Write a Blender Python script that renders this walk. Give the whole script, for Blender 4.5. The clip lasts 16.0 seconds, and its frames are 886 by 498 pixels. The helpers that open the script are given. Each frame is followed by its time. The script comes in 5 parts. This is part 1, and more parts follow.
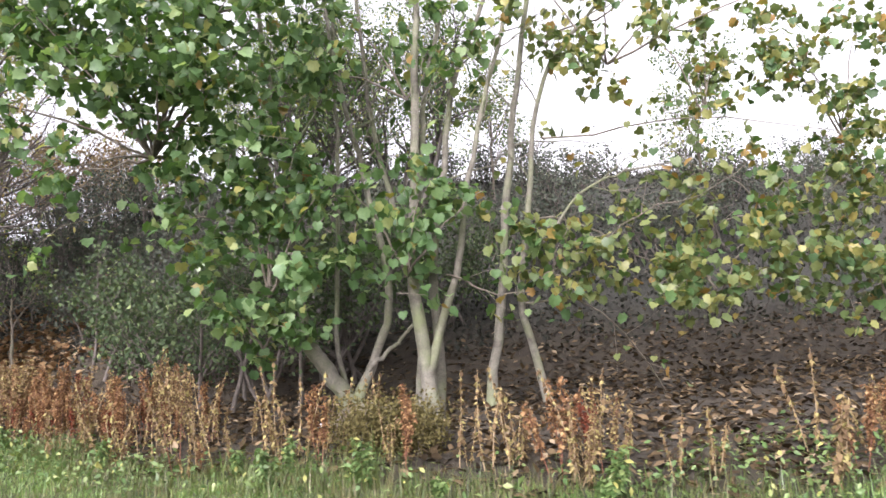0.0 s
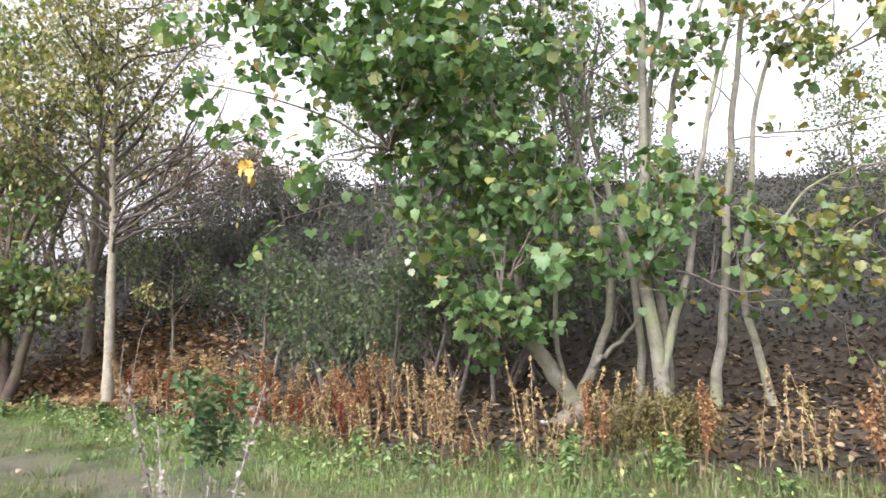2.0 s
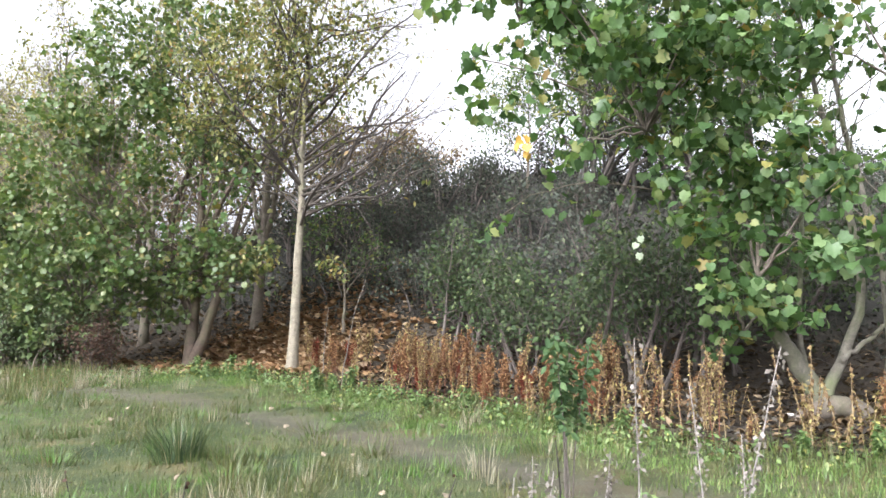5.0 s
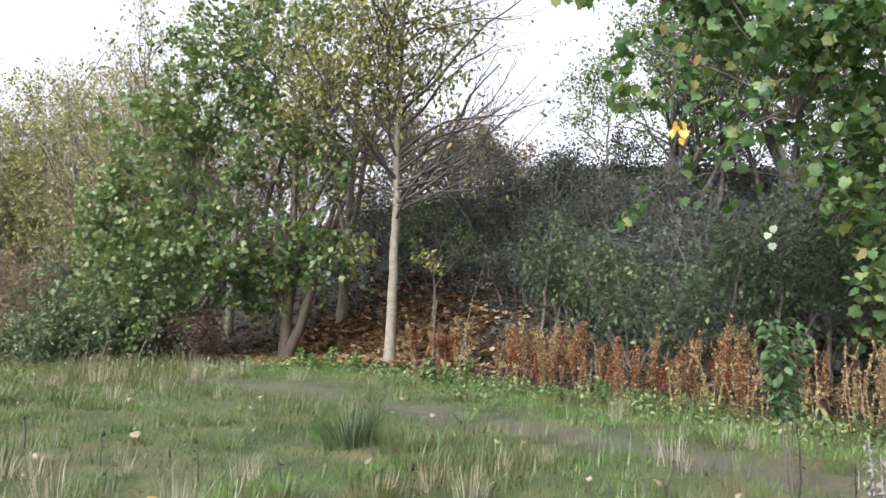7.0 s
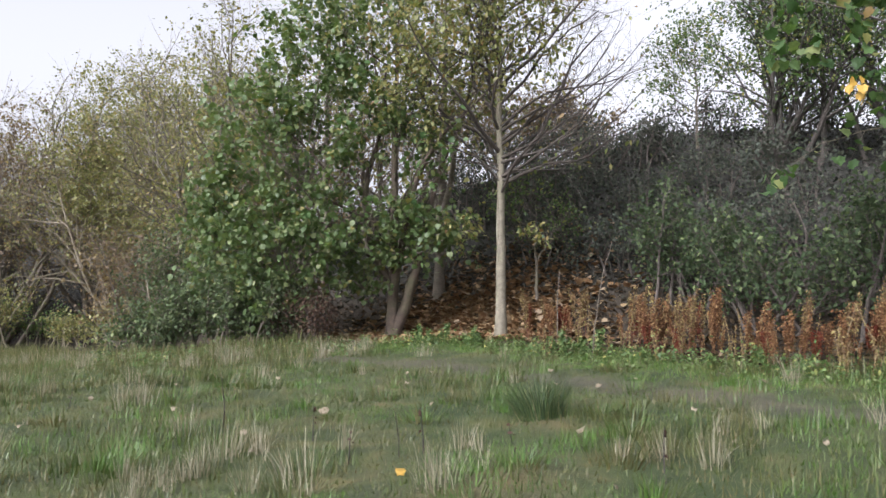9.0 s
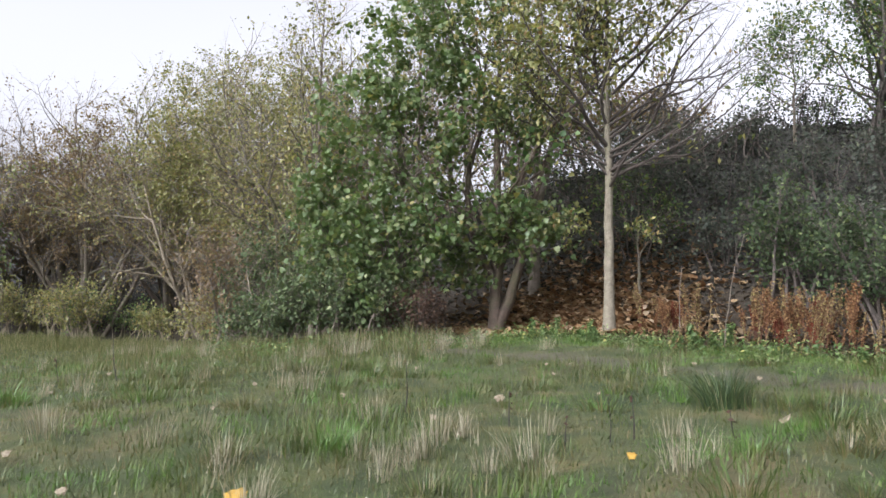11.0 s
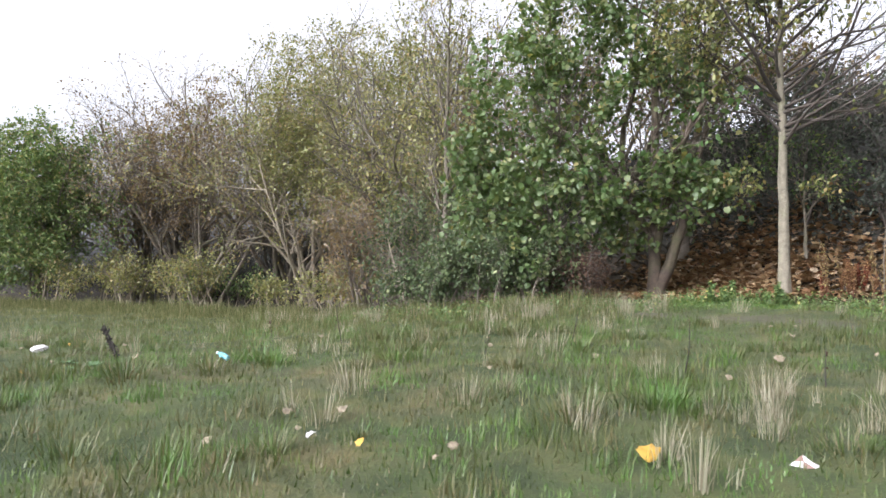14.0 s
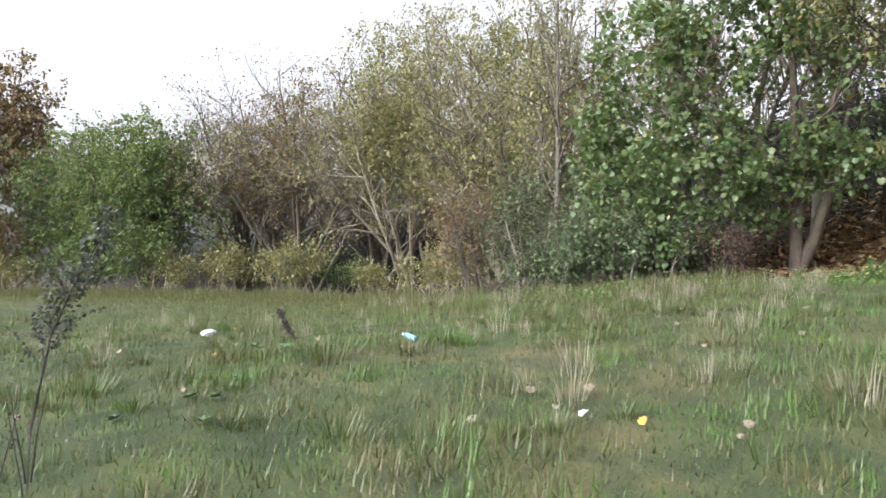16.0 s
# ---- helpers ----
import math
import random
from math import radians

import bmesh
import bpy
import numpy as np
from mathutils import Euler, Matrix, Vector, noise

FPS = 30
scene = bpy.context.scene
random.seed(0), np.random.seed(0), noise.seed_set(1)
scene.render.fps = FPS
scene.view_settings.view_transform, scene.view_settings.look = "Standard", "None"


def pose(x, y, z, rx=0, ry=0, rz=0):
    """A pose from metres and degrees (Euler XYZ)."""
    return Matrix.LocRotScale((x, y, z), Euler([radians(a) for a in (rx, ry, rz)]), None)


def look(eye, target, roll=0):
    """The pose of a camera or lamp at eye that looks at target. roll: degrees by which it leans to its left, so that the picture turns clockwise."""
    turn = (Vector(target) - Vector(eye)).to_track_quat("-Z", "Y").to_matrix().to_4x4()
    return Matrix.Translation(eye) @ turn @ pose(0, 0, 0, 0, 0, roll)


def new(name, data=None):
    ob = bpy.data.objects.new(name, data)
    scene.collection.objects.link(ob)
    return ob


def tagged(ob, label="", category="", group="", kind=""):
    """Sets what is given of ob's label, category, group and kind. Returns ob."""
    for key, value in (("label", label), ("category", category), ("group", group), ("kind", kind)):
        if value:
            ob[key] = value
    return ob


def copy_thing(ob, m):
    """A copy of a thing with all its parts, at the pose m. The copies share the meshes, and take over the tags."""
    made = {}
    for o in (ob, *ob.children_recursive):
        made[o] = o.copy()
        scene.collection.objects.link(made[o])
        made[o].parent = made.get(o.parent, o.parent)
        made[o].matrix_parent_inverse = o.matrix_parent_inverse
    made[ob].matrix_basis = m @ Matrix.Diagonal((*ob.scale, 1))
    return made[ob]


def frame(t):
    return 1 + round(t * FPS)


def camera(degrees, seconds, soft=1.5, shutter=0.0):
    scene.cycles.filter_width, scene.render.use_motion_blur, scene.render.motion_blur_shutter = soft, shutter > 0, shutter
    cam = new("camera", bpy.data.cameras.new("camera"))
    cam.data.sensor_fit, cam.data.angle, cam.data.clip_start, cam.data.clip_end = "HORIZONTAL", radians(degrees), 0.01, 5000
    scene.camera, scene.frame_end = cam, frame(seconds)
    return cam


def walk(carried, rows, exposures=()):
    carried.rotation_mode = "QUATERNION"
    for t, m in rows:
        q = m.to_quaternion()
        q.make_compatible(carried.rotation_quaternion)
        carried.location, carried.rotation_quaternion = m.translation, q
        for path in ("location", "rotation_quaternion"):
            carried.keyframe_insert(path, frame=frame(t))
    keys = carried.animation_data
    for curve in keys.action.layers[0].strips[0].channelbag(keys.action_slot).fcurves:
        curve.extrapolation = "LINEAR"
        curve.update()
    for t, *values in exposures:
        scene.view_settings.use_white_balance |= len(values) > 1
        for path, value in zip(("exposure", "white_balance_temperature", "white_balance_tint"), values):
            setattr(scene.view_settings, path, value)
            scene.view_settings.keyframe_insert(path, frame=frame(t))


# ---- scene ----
cam = camera(60.0, 16.0, soft=1.5, shutter=0.2)
PATH = [
    (0, (5.396, -0.917, 2.73), (5.782, 1.031, 2.969), -2.7),
    (0.5, (4.639, -0.693, 2.763), (5.061, 1.247, 3.0), -1.8),
    (1, (4.116, -0.56, 2.726), (4.487, 1.392, 2.95), -0.7),
    (1.5, (3.686, -0.433, 2.711), (3.99, 1.528, 2.956), -2.6),
    (2, (3.2, -0.414, 2.66), (3.442, 1.554, 2.922), -1.3),
    (2.5, (2.779, -0.417, 2.615), (2.97, 1.557, 2.878), -0.9),
    (3, (2.313, -0.301, 2.574), (2.45, 1.676, 2.843), -1.9),
    (3.5, (1.933, -0.279, 2.582), (2.03, 1.701, 2.849), 0.1),
    (6, (0.444, -0.193, 2.417), (0.467, 1.795, 2.64), 2.6),
    (6.5, (0.096, -0.132, 2.382), (0.067, 1.851, 2.636), 2.1),
    (7, (-0.311, -0.187, 2.33), (-0.358, 1.799, 2.559), 2.3),
    (7.5, (-0.632, -0.23, 2.326), (-0.733, 1.757, 2.527), 2.9),
    (8, (-1.003, -0.161, 2.282), (-1.119, 1.824, 2.503), 1.9),
    (8.5, (-1.34, -0.188, 2.264), (-1.494, 1.796, 2.47), 2.5),
    (9, (-1.717, -0.196, 2.239), (-1.872, 1.791, 2.406), 0.6),
    (11.5, (-3.431, -0.457, 2.091), (-3.723, 1.516, 2.248), 1.7),
    (12, (-3.818, -0.484, 2.063), (-4.124, 1.488, 2.197), 2.6),
    (12.5, (-4.142, -0.496, 2.035), (-4.466, 1.474, 2.15), 3.7),
    (13, (-4.512, -0.398, 2.005), (-4.883, 1.565, 2.11), 2.1),
    (13.5, (-4.831, -0.43, 1.971), (-5.235, 1.526, 2.069), 2.1),
    (14, (-5.173, -0.505, 1.952), (-5.605, 1.447, 2.035), 0.8),
    (14.5, (-5.47, -0.483, 1.915), (-5.936, 1.46, 1.991), -0.8),
    (15, (-5.807, -0.486, 1.904), (-6.313, 1.448, 1.97), -0.1),
    (15.5, (-6.154, -0.565, 1.883), (-6.7, 1.358, 1.939), -1.2),
    (16, (-6.482, -0.617, 1.852), (-7.089, 1.288, 1.899), -0.2),
]
walk(cam, [(t, look(eye, target, roll)) for t, eye, target, roll in PATH], [(0.0, 1.84, 6280, 20), (3.5, 2.01, 6180, 16), (6.5, 1.72, 6050, 14), (9.0, 1.2, 6080, 16), (12.5, 1.34, 6080, 16), (16.0, 1.56, 6050, 14)])

# ---- light: white overcast sky, weak wide sun ----
SUN_ELEV, SUN_AZ = 38.0, 215.0
world = bpy.data.worlds.new("overcast_sky")
scene.world = world
world.use_nodes = True
wn = world.node_tree
wn.nodes.clear()
w_out = wn.nodes.new("ShaderNodeOutputWorld")
w_bg = wn.nodes.new("ShaderNodeBackground")
w_hsv = wn.nodes.new("ShaderNodeHueSaturation")
w_sky = wn.nodes.new("ShaderNodeTexSky")
w_sky.sky_type = "NISHITA"
w_sky.sun_disc = False
w_sky.sun_elevation = radians(SUN_ELEV)
w_sky.sun_rotation = radians(SUN_AZ)
w_sky.air_density, w_sky.dust_density, w_sky.ozone_density = 1.0, 6.0, 1.0
w_hsv.inputs["Saturation"].default_value = 0.08
w_bg.inputs["Strength"].default_value = 0.15
wn.links.new(w_sky.outputs[0], w_hsv.inputs["Color"])
wn.links.new(w_hsv.outputs[0], w_bg.inputs["Color"])
wn.links.new(w_bg.outputs[0], w_out.inputs["Surface"])

sun = new("sun", bpy.data.lights.new("sun", "SUN"))
sun.data.energy, sun.data.angle, sun.data.color = 0.5, radians(20), (1.0, 0.95, 0.88)
a_s, e_s = radians(SUN_AZ), radians(SUN_ELEV)
sun_from = Vector((math.sin(a_s) * math.cos(e_s), math.cos(a_s) * math.cos(e_s), math.sin(e_s)))
sun.matrix_world = look(sun_from * 60, (0, 0, 0))


# ---- materials ----
def material(name):
    m = bpy.data.materials.new(name)
    m.use_nodes = True
    nt = m.node_tree
    bsdf = nt.nodes["Principled BSDF"]
    return m, nt, bsdf, nt.nodes["Material Output"]


def ramp(nt, source, stops):
    r = nt.nodes.new("ShaderNodeValToRGB")
    els = r.color_ramp.elements
    while len(els) < len(stops):
        els.new(0.5)
    for el, (at, col) in zip(els, stops):
        el.position, el.color = at, (*col, 1)
    nt.links.new(source, r.inputs["Fac"])
    return r.outputs["Color"]


def noise_tex(nt, scale, detail=4.0, rough=0.6, dist=0.0):
    n = nt.nodes.new("ShaderNodeTexNoise")
    n.inputs["Scale"].default_value, n.inputs["Detail"].default_value = scale, detail
    n.inputs["Roughness"].default_value, n.inputs["Distortion"].default_value = rough, dist
    g = nt.nodes.new("ShaderNodeNewGeometry")
    nt.links.new(g.outputs["Position"], n.inputs["Vector"])
    return n.outputs["Fac"]


def mixc(nt, fac, a, b, mode="MIX"):
    m = nt.nodes.new("ShaderNodeMix")
    m.data_type, m.blend_type = "RGBA", mode
    for sock, v in ((m.inputs["Factor"], fac), (m.inputs["A"], a), (m.inputs["B"], b)):
        if isinstance(v, (int, float)):
            sock.default_value = v
        elif isinstance(v, tuple):
            sock.default_value = (*v, 1)
        else:
            nt.links.new(v, sock)
    return m.outputs["Result"]


def bump(nt, bsdf, height, strength, distance):
    b = nt.nodes.new("ShaderNodeBump")
    b.inputs["Strength"].default_value, b.inputs["Distance"].default_value = strength, distance
    nt.links.new(height, b.inputs["Height"])
    nt.links.new(b.outputs["Normal"], bsdf.inputs["Normal"])


def leaf_material(name, stops, rough=0.45, thru=0.42, single=False):
    """Thin leaf that lets some light through, with a colour for each leaf."""
    m, nt, bsdf, out = material(name)
    if single:
        src = nt.nodes.new("ShaderNodeObjectInfo").outputs["Random"]
    else:
        src = nt.nodes.new("ShaderNodeNewGeometry").outputs["Random Per Island"]
    col = ramp(nt, src, stops)
    blotch = noise_tex(nt, 30.0, 3.0)
    col = mixc(nt, 0.35, col, ramp(nt, blotch, [(0.3, (0.35, 0.35, 0.3)), (0.7, (1.0, 1.0, 0.9))]), "MULTIPLY")
    nt.links.new(col, bsdf.inputs["Base Color"])
    bsdf.inputs["Roughness"].default_value = rough
    bsdf.inputs["Specular IOR Level"].default_value = 0.5 if rough < 0.6 else 0.15
    tr = nt.nodes.new("ShaderNodeBsdfTranslucent")
    nt.links.new(mixc(nt, 1.0, col, (1.0, 1.0, 0.55), "MULTIPLY"), tr.inputs["Color"])
    mx = nt.nodes.new("ShaderNodeMixShader")
    mx.inputs[0].default_value = thru
    nt.links.new(bsdf.outputs[0], mx.inputs[1])
    nt.links.new(tr.outputs[0], mx.inputs[2])
    nt.links.new(mx.outputs[0], out.inputs["Surface"])
    return m


def bark_material(name, dark, light, scale=9.0, green=0.0):
    m, nt, bsdf, out = material(name)
    g = noise_tex(nt, scale, 6.0, 0.7, 0.6)
    col = ramp(nt, g, [(0.3, dark), (0.68, light)])
    fine = noise_tex(nt, scale * 9, 3.0)
    col = mixc(nt, 0.5, col, ramp(nt, fine, [(0.3, (0.45, 0.43, 0.4)), (0.65, (1, 1, 1))]), "MULTIPLY")
    if green:
        alg = ramp(nt, noise_tex(nt, 2.2, 4.0), [(0.45, (0, 0, 0)), (0.7, (green, green, green))])
        col = mixc(nt, alg, col, (0.13, 0.16, 0.06))
    nt.links.new(col, bsdf.inputs["Base Color"])
    bsdf.inputs["Roughness"].default_value = 0.85
    bump(nt, bsdf, fine, 0.6, 0.02)
    return m


def plain_material(name, lo, hi, rough=0.7, scale=14.0, metal=0.0):
    m, nt, bsdf, out = material(name)
    nt.links.new(ramp(nt, noise_tex(nt, scale, 5.0), [(0.3, lo), (0.7, hi)]), bsdf.inputs["Base Color"])
    bsdf.inputs["Roughness"].default_value, bsdf.inputs["Metallic"].default_value = rough, metal
    bump(nt, bsdf, noise_tex(nt, scale * 5, 3.0), 0.3, 0.01)
    return m


SYC = [(0.0, (0.045, 0.096, 0.032)), (0.3, (0.081, 0.158, 0.053)), (0.6, (0.121, 0.214, 0.078)), (0.82, (0.192, 0.293, 0.127)),
       (0.94, (0.262, 0.326, 0.127)), (0.985, (0.302, 0.281, 0.089)), (1.0, (0.262, 0.169, 0.063))]
M_SYC = leaf_material("sycamore_leaf", SYC, 0.55, 0.5)
M_SYC_THIN = leaf_material("pale_sycamore_leaf", [(0.0, (0.069, 0.115, 0.040)), (0.35, (0.115, 0.178, 0.063)), (0.7, (0.155, 0.215, 0.092)), (0.93, (0.21, 0.245, 0.108)), (1.0, (0.29, 0.26, 0.095))])
M_SYC_ONE = leaf_material("sycamore_leaf_single", SYC, single=True)
M_SYC_YEL = leaf_material("yellowing_sycamore_leaf", [(0.0, (0.07, 0.11, 0.035)), (0.4, (0.13, 0.175, 0.06)), (0.75, (0.21, 0.235, 0.085)), (0.93, (0.32, 0.29, 0.09)), (1.0, (0.32, 0.18, 0.055))])
YEL = [(0.0, (0.10, 0.13, 0.045)), (0.3, (0.18, 0.21, 0.075)), (0.6, (0.27, 0.28, 0.11)), (0.85, (0.35, 0.32, 0.13)), (1.0, (0.24, 0.14, 0.06))]
M_YEL = leaf_material("turning_leaf", YEL)
M_DEEP = leaf_material("deep_green_leaf", [(0.0, (0.047, 0.088, 0.031)), (0.4, (0.083, 0.142, 0.047)), (0.8, (0.142, 0.206, 0.071)), (0.95, (0.260, 0.283, 0.094)), (1.0, (0.354, 0.307, 0.071))])
M_OAK = leaf_material("oak_leaf", [(0.0, (0.082, 0.131, 0.056)), (0.45, (0.142, 0.206, 0.082)), (0.8, (0.207, 0.261, 0.107)), (1.0, (0.307, 0.283, 0.139))], thru=0.4, rough=0.6)
M_OLIVE = leaf_material("olive_leaf", [(0.0, (0.134, 0.150, 0.061)), (0.4, (0.234, 0.246, 0.100)), (0.8, (0.349, 0.342, 0.147)), (1.0, (0.376, 0.273, 0.134))])
M_RUSSET = leaf_material("russet_leaf", [(0.0, (0.126, 0.091, 0.063)), (0.5, (0.224, 0.154, 0.098)), (1.0, (0.308, 0.238, 0.126))])
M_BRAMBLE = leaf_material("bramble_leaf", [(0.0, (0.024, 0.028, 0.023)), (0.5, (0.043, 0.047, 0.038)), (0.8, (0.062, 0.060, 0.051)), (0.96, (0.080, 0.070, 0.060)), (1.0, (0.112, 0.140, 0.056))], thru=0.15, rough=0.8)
M_BUSH = leaf_material("bush_leaf", [(0.0, (0.057, 0.084, 0.046)), (0.6, (0.101, 0.136, 0.071)), (0.92, (0.144, 0.186, 0.086)), (1.0, (0.288, 0.316, 0.173))], thru=0.25, rough=0.75)
M_SCRUB = leaf_material("scrub_leaf", [(0.0, (0.054, 0.065, 0.054)), (0.6, (0.085, 0.099, 0.081)), (0.95, (0.121, 0.134, 0.103)), (1.0, (0.179, 0.202, 0.134))], thru=0.2, rough=0.8)
M_ELDER = leaf_material("elder_leaf", [(0.0, (0.041, 0.066, 0.032)), (0.6, (0.073, 0.105, 0.055)), (0.95, (0.119, 0.161, 0.077)), (1.0, (0.255, 0.311, 0.146))], thru=0.3, rough=0.7)
M_KHAKI = leaf_material("khaki_leaf", [(0.0, (0.07, 0.06, 0.025)), (0.6, (0.12, 0.10, 0.04)), (1.0, (0.17, 0.15, 0.06))], thru=0.2, rough=0.8)
M_PALELEAF = plain_material("pale_leaf_underside", (0.32, 0.40, 0.26), (0.48, 0.54, 0.38), 0.6, 40)
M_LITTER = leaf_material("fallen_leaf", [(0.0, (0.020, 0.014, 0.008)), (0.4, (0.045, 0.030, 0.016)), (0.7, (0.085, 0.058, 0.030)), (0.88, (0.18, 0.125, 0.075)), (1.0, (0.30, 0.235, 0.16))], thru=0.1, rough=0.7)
M_DOCK = leaf_material("dock_seed", [(0.0, (0.103, 0.051, 0.029)), (0.5, (0.193, 0.101, 0.051)), (0.85, (0.304, 0.180, 0.089)), (1.0, (0.427, 0.301, 0.159))], thru=0.2, rough=0.8)
M_DARKRUST = leaf_material("dark_withered_leaf", [(0.0, (0.045, 0.026, 0.02)), (0.6, (0.085, 0.05, 0.036)), (1.0, (0.13, 0.085, 0.06))], thru=0.2, rough=0.8)
M_RUST = leaf_material("rust_seed", [(0.0, (0.10, 0.025, 0.015)), (0.6, (0.17, 0.045, 0.025)), (1.0, (0.22, 0.09, 0.05))], thru=0.2, rough=0.8)
M_TAN = leaf_material("withered_leaf", [(0.0, (0.090, 0.056, 0.034)), (0.35, (0.168, 0.112, 0.062)), (0.7, (0.280, 0.207, 0.106)), (1.0, (0.336, 0.302, 0.123))], thru=0.2, rough=0.8)
M_HERB = leaf_material("herb_leaf", [(0.0, (0.062, 0.117, 0.034)), (0.5, (0.117, 0.193, 0.062)), (0.9, (0.193, 0.262, 0.097)), (1.0, (0.359, 0.345, 0.110))], thru=0.3)
M_GRASS = leaf_material("grass_blade", [(0.0, (0.040, 0.073, 0.016)), (0.45, (0.070, 0.116, 0.027)), (0.75, (0.106, 0.133, 0.038)), (0.9, (0.158, 0.142, 0.072)), (1.0, (0.229, 0.189, 0.117))], thru=0.25)


def patchy(m):
    """Withered and lush patches over the turf."""
    nt = m.node_tree
    bsdf = nt.nodes["Principled BSDF"]
    col = bsdf.inputs["Base Color"].links[0].from_socket
    dry = ramp(nt, noise_tex(nt, 1.5, 5.0, 0.7, 0.6), [(0.45, (0, 0, 0)), (0.61, (0.95, 0.95, 0.95))])
    lush = ramp(nt, noise_tex(nt, 1.0, 3.0, 0.5, 0.8), [(0.50, (0, 0, 0)), (0.62, (0.9, 0.9, 0.9))])
    deep = ramp(nt, noise_tex(nt, 2.6, 3.0, 0.5, 0.8), [(0.5, (1, 1, 1)), (0.66, (0.45, 0.5, 0.4))])
    col = mixc(nt, dry, col, mixc(nt, 0.75, col, (0.15, 0.115, 0.055)))
    col = mixc(nt, lush, col, mixc(nt, 0.75, col, (0.085, 0.20, 0.03)))
    col = mixc(nt, 0.6, col, deep, "MULTIPLY")
    nt.links.new(col, bsdf.inputs["Base Color"])


patchy(M_GRASS)
M_STRAW = leaf_material("dead_grass", [(0.0, (0.19, 0.17, 0.115)), (0.5, (0.31, 0.285, 0.215)), (0.9, (0.44, 0.41, 0.33)), (1.0, (0.14, 0.17, 0.06))], thru=0.25, rough=0.8)
M_TUSSOCK = leaf_material("tussock_blade", [(0.0, (0.025, 0.053, 0.022)), (0.6, (0.048, 0.087, 0.034)), (0.9, (0.105, 0.140, 0.056)), (1.0, (0.308, 0.266, 0.168))], thru=0.2)
M_PALE = leaf_material("pale_seed_fluff", [(0.0, (0.10, 0.09, 0.08)), (0.6, (0.19, 0.17, 0.155)), (1.0, (0.36, 0.33, 0.31))], thru=0.2, rough=0.9)
M_BARK_PALE = bark_material("sycamore_bark", (0.085, 0.077, 0.062), (0.215, 0.198, 0.16), 6.0, 0.6)
M_BARK_ROW = bark_material("young_maple_bark", (0.13, 0.115, 0.085), (0.27, 0.24, 0.18), 8.0, 0.35)
M_BARK_DARK = bark_material("dark_bark", (0.08, 0.065, 0.05), (0.19, 0.16, 0.125), 7.0, 0.3)
M_BARK_BROWN = bark_material("brown_bark", (0.055, 0.04, 0.03), (0.125, 0.092, 0.07), 7.0, 0.25)
M_BARK_BLACK = bark_material("blackish_bark", (0.05, 0.044, 0.038), (0.11, 0.096, 0.082), 9.0)
M_TWIG = bark_material("twig_bark", (0.11, 0.09, 0.07), (0.245, 0.21, 0.17), 14.0)
M_TWIG_DARK = bark_material("dark_twig_bark", (0.06, 0.05, 0.044), (0.14, 0.118, 0.10), 14.0)
M_LIMB_MAPLE = bark_material("maple_limb_bark", (0.04, 0.033, 0.028), (0.10, 0.082, 0.066), 10.0)
M_TWIG_PALE = bark_material("pale_twig_bark", (0.17, 0.145, 0.105), (0.33, 0.285, 0.21), 14.0)
M_STEM_RED = plain_material("dock_stem", (0.09, 0.03, 0.02), (0.2, 0.09, 0.05), 0.8, 30)
M_STEM_TAN = plain_material("dry_stem", (0.16, 0.11, 0.06), (0.34, 0.26, 0.16), 0.8, 30)
M_STEM_GREY = plain_material("grey_stem", (0.16, 0.14, 0.13), (0.34, 0.31, 0.29), 0.8, 30)
M_STEM_GREEN = plain_material("green_stem", (0.06, 0.10, 0.03), (0.13, 0.18, 0.06), 0.7, 30)
M_STEM_BLACK = plain_material("burnt_stem", (0.015, 0.012, 0.01), (0.05, 0.04, 0.035), 0.8, 30)
M_YLEAF = plain_material("yellow_leaf", (0.34, 0.20, 0.03), (0.46, 0.29, 0.05), 0.6, 40)
M_BLEAF = plain_material("tan_leaf", (0.12, 0.09, 0.055), (0.27, 0.23, 0.16), 0.7, 40)
M_PAPER = plain_material("white_paper", (0.42, 0.40, 0.39), (0.58, 0.57, 0.56), 0.6, 20)
M_PRINT = plain_material("maroon_print", (0.14, 0.07, 0.06), (0.24, 0.15, 0.12), 0.6, 20)
M_BLUE = plain_material("turquoise_plastic", (0.09, 0.31, 0.42), (0.2, 0.46, 0.56), 0.25, 12)
M_CAP = plain_material("white_cap", (0.7, 0.75, 0.76), (0.8, 0.82, 0.82), 0.4, 12)


# ---- lie of the land ----
EDGE_X = [-60, -30, -24, -17, -11, -9, -6, -2.5, 0, 2.3, 4, 5, 6.5, 7.4, 8.5, 14, 40]
EDGE_Y = [31, 29, 27, 23, 17.5, 14.6, 14.7, 15.4, 12.2, 9.8, 7.7, 7.0, 5.8, 5.0, 4.3, 1.5, 0]
FOOT_X = [-60, -24, -14, -8, -4, -1.5, 1, 4, 8, 14, 40]
FOOT_Y = [44, 37, 30, 21, 18.5, 17, 15.5, 13.5, 12, 11.5, 11]
CREST_X = [-90, -45, -25, -18, -14, -6, 0, 4, 13, 27, 60]
CREST_Z = [2.0, 3.0, 4.8, 5.8, 6.0, 6.2, 7.1, 8.2, 8.3, 8.7, 9]
PATH_X = [-7.0, -4.5, -2.5, -0.6, 1.2, 3, 8]
PATH_Y = [14.0, 13.2, 11.7, 9.6, 7.6, 5.6, 1.5]


def smooth(e0, e1, v):
    t = np.clip((v - e0) / (e1 - e0), 0, 1)
    return t * t * (3 - 2 * t)


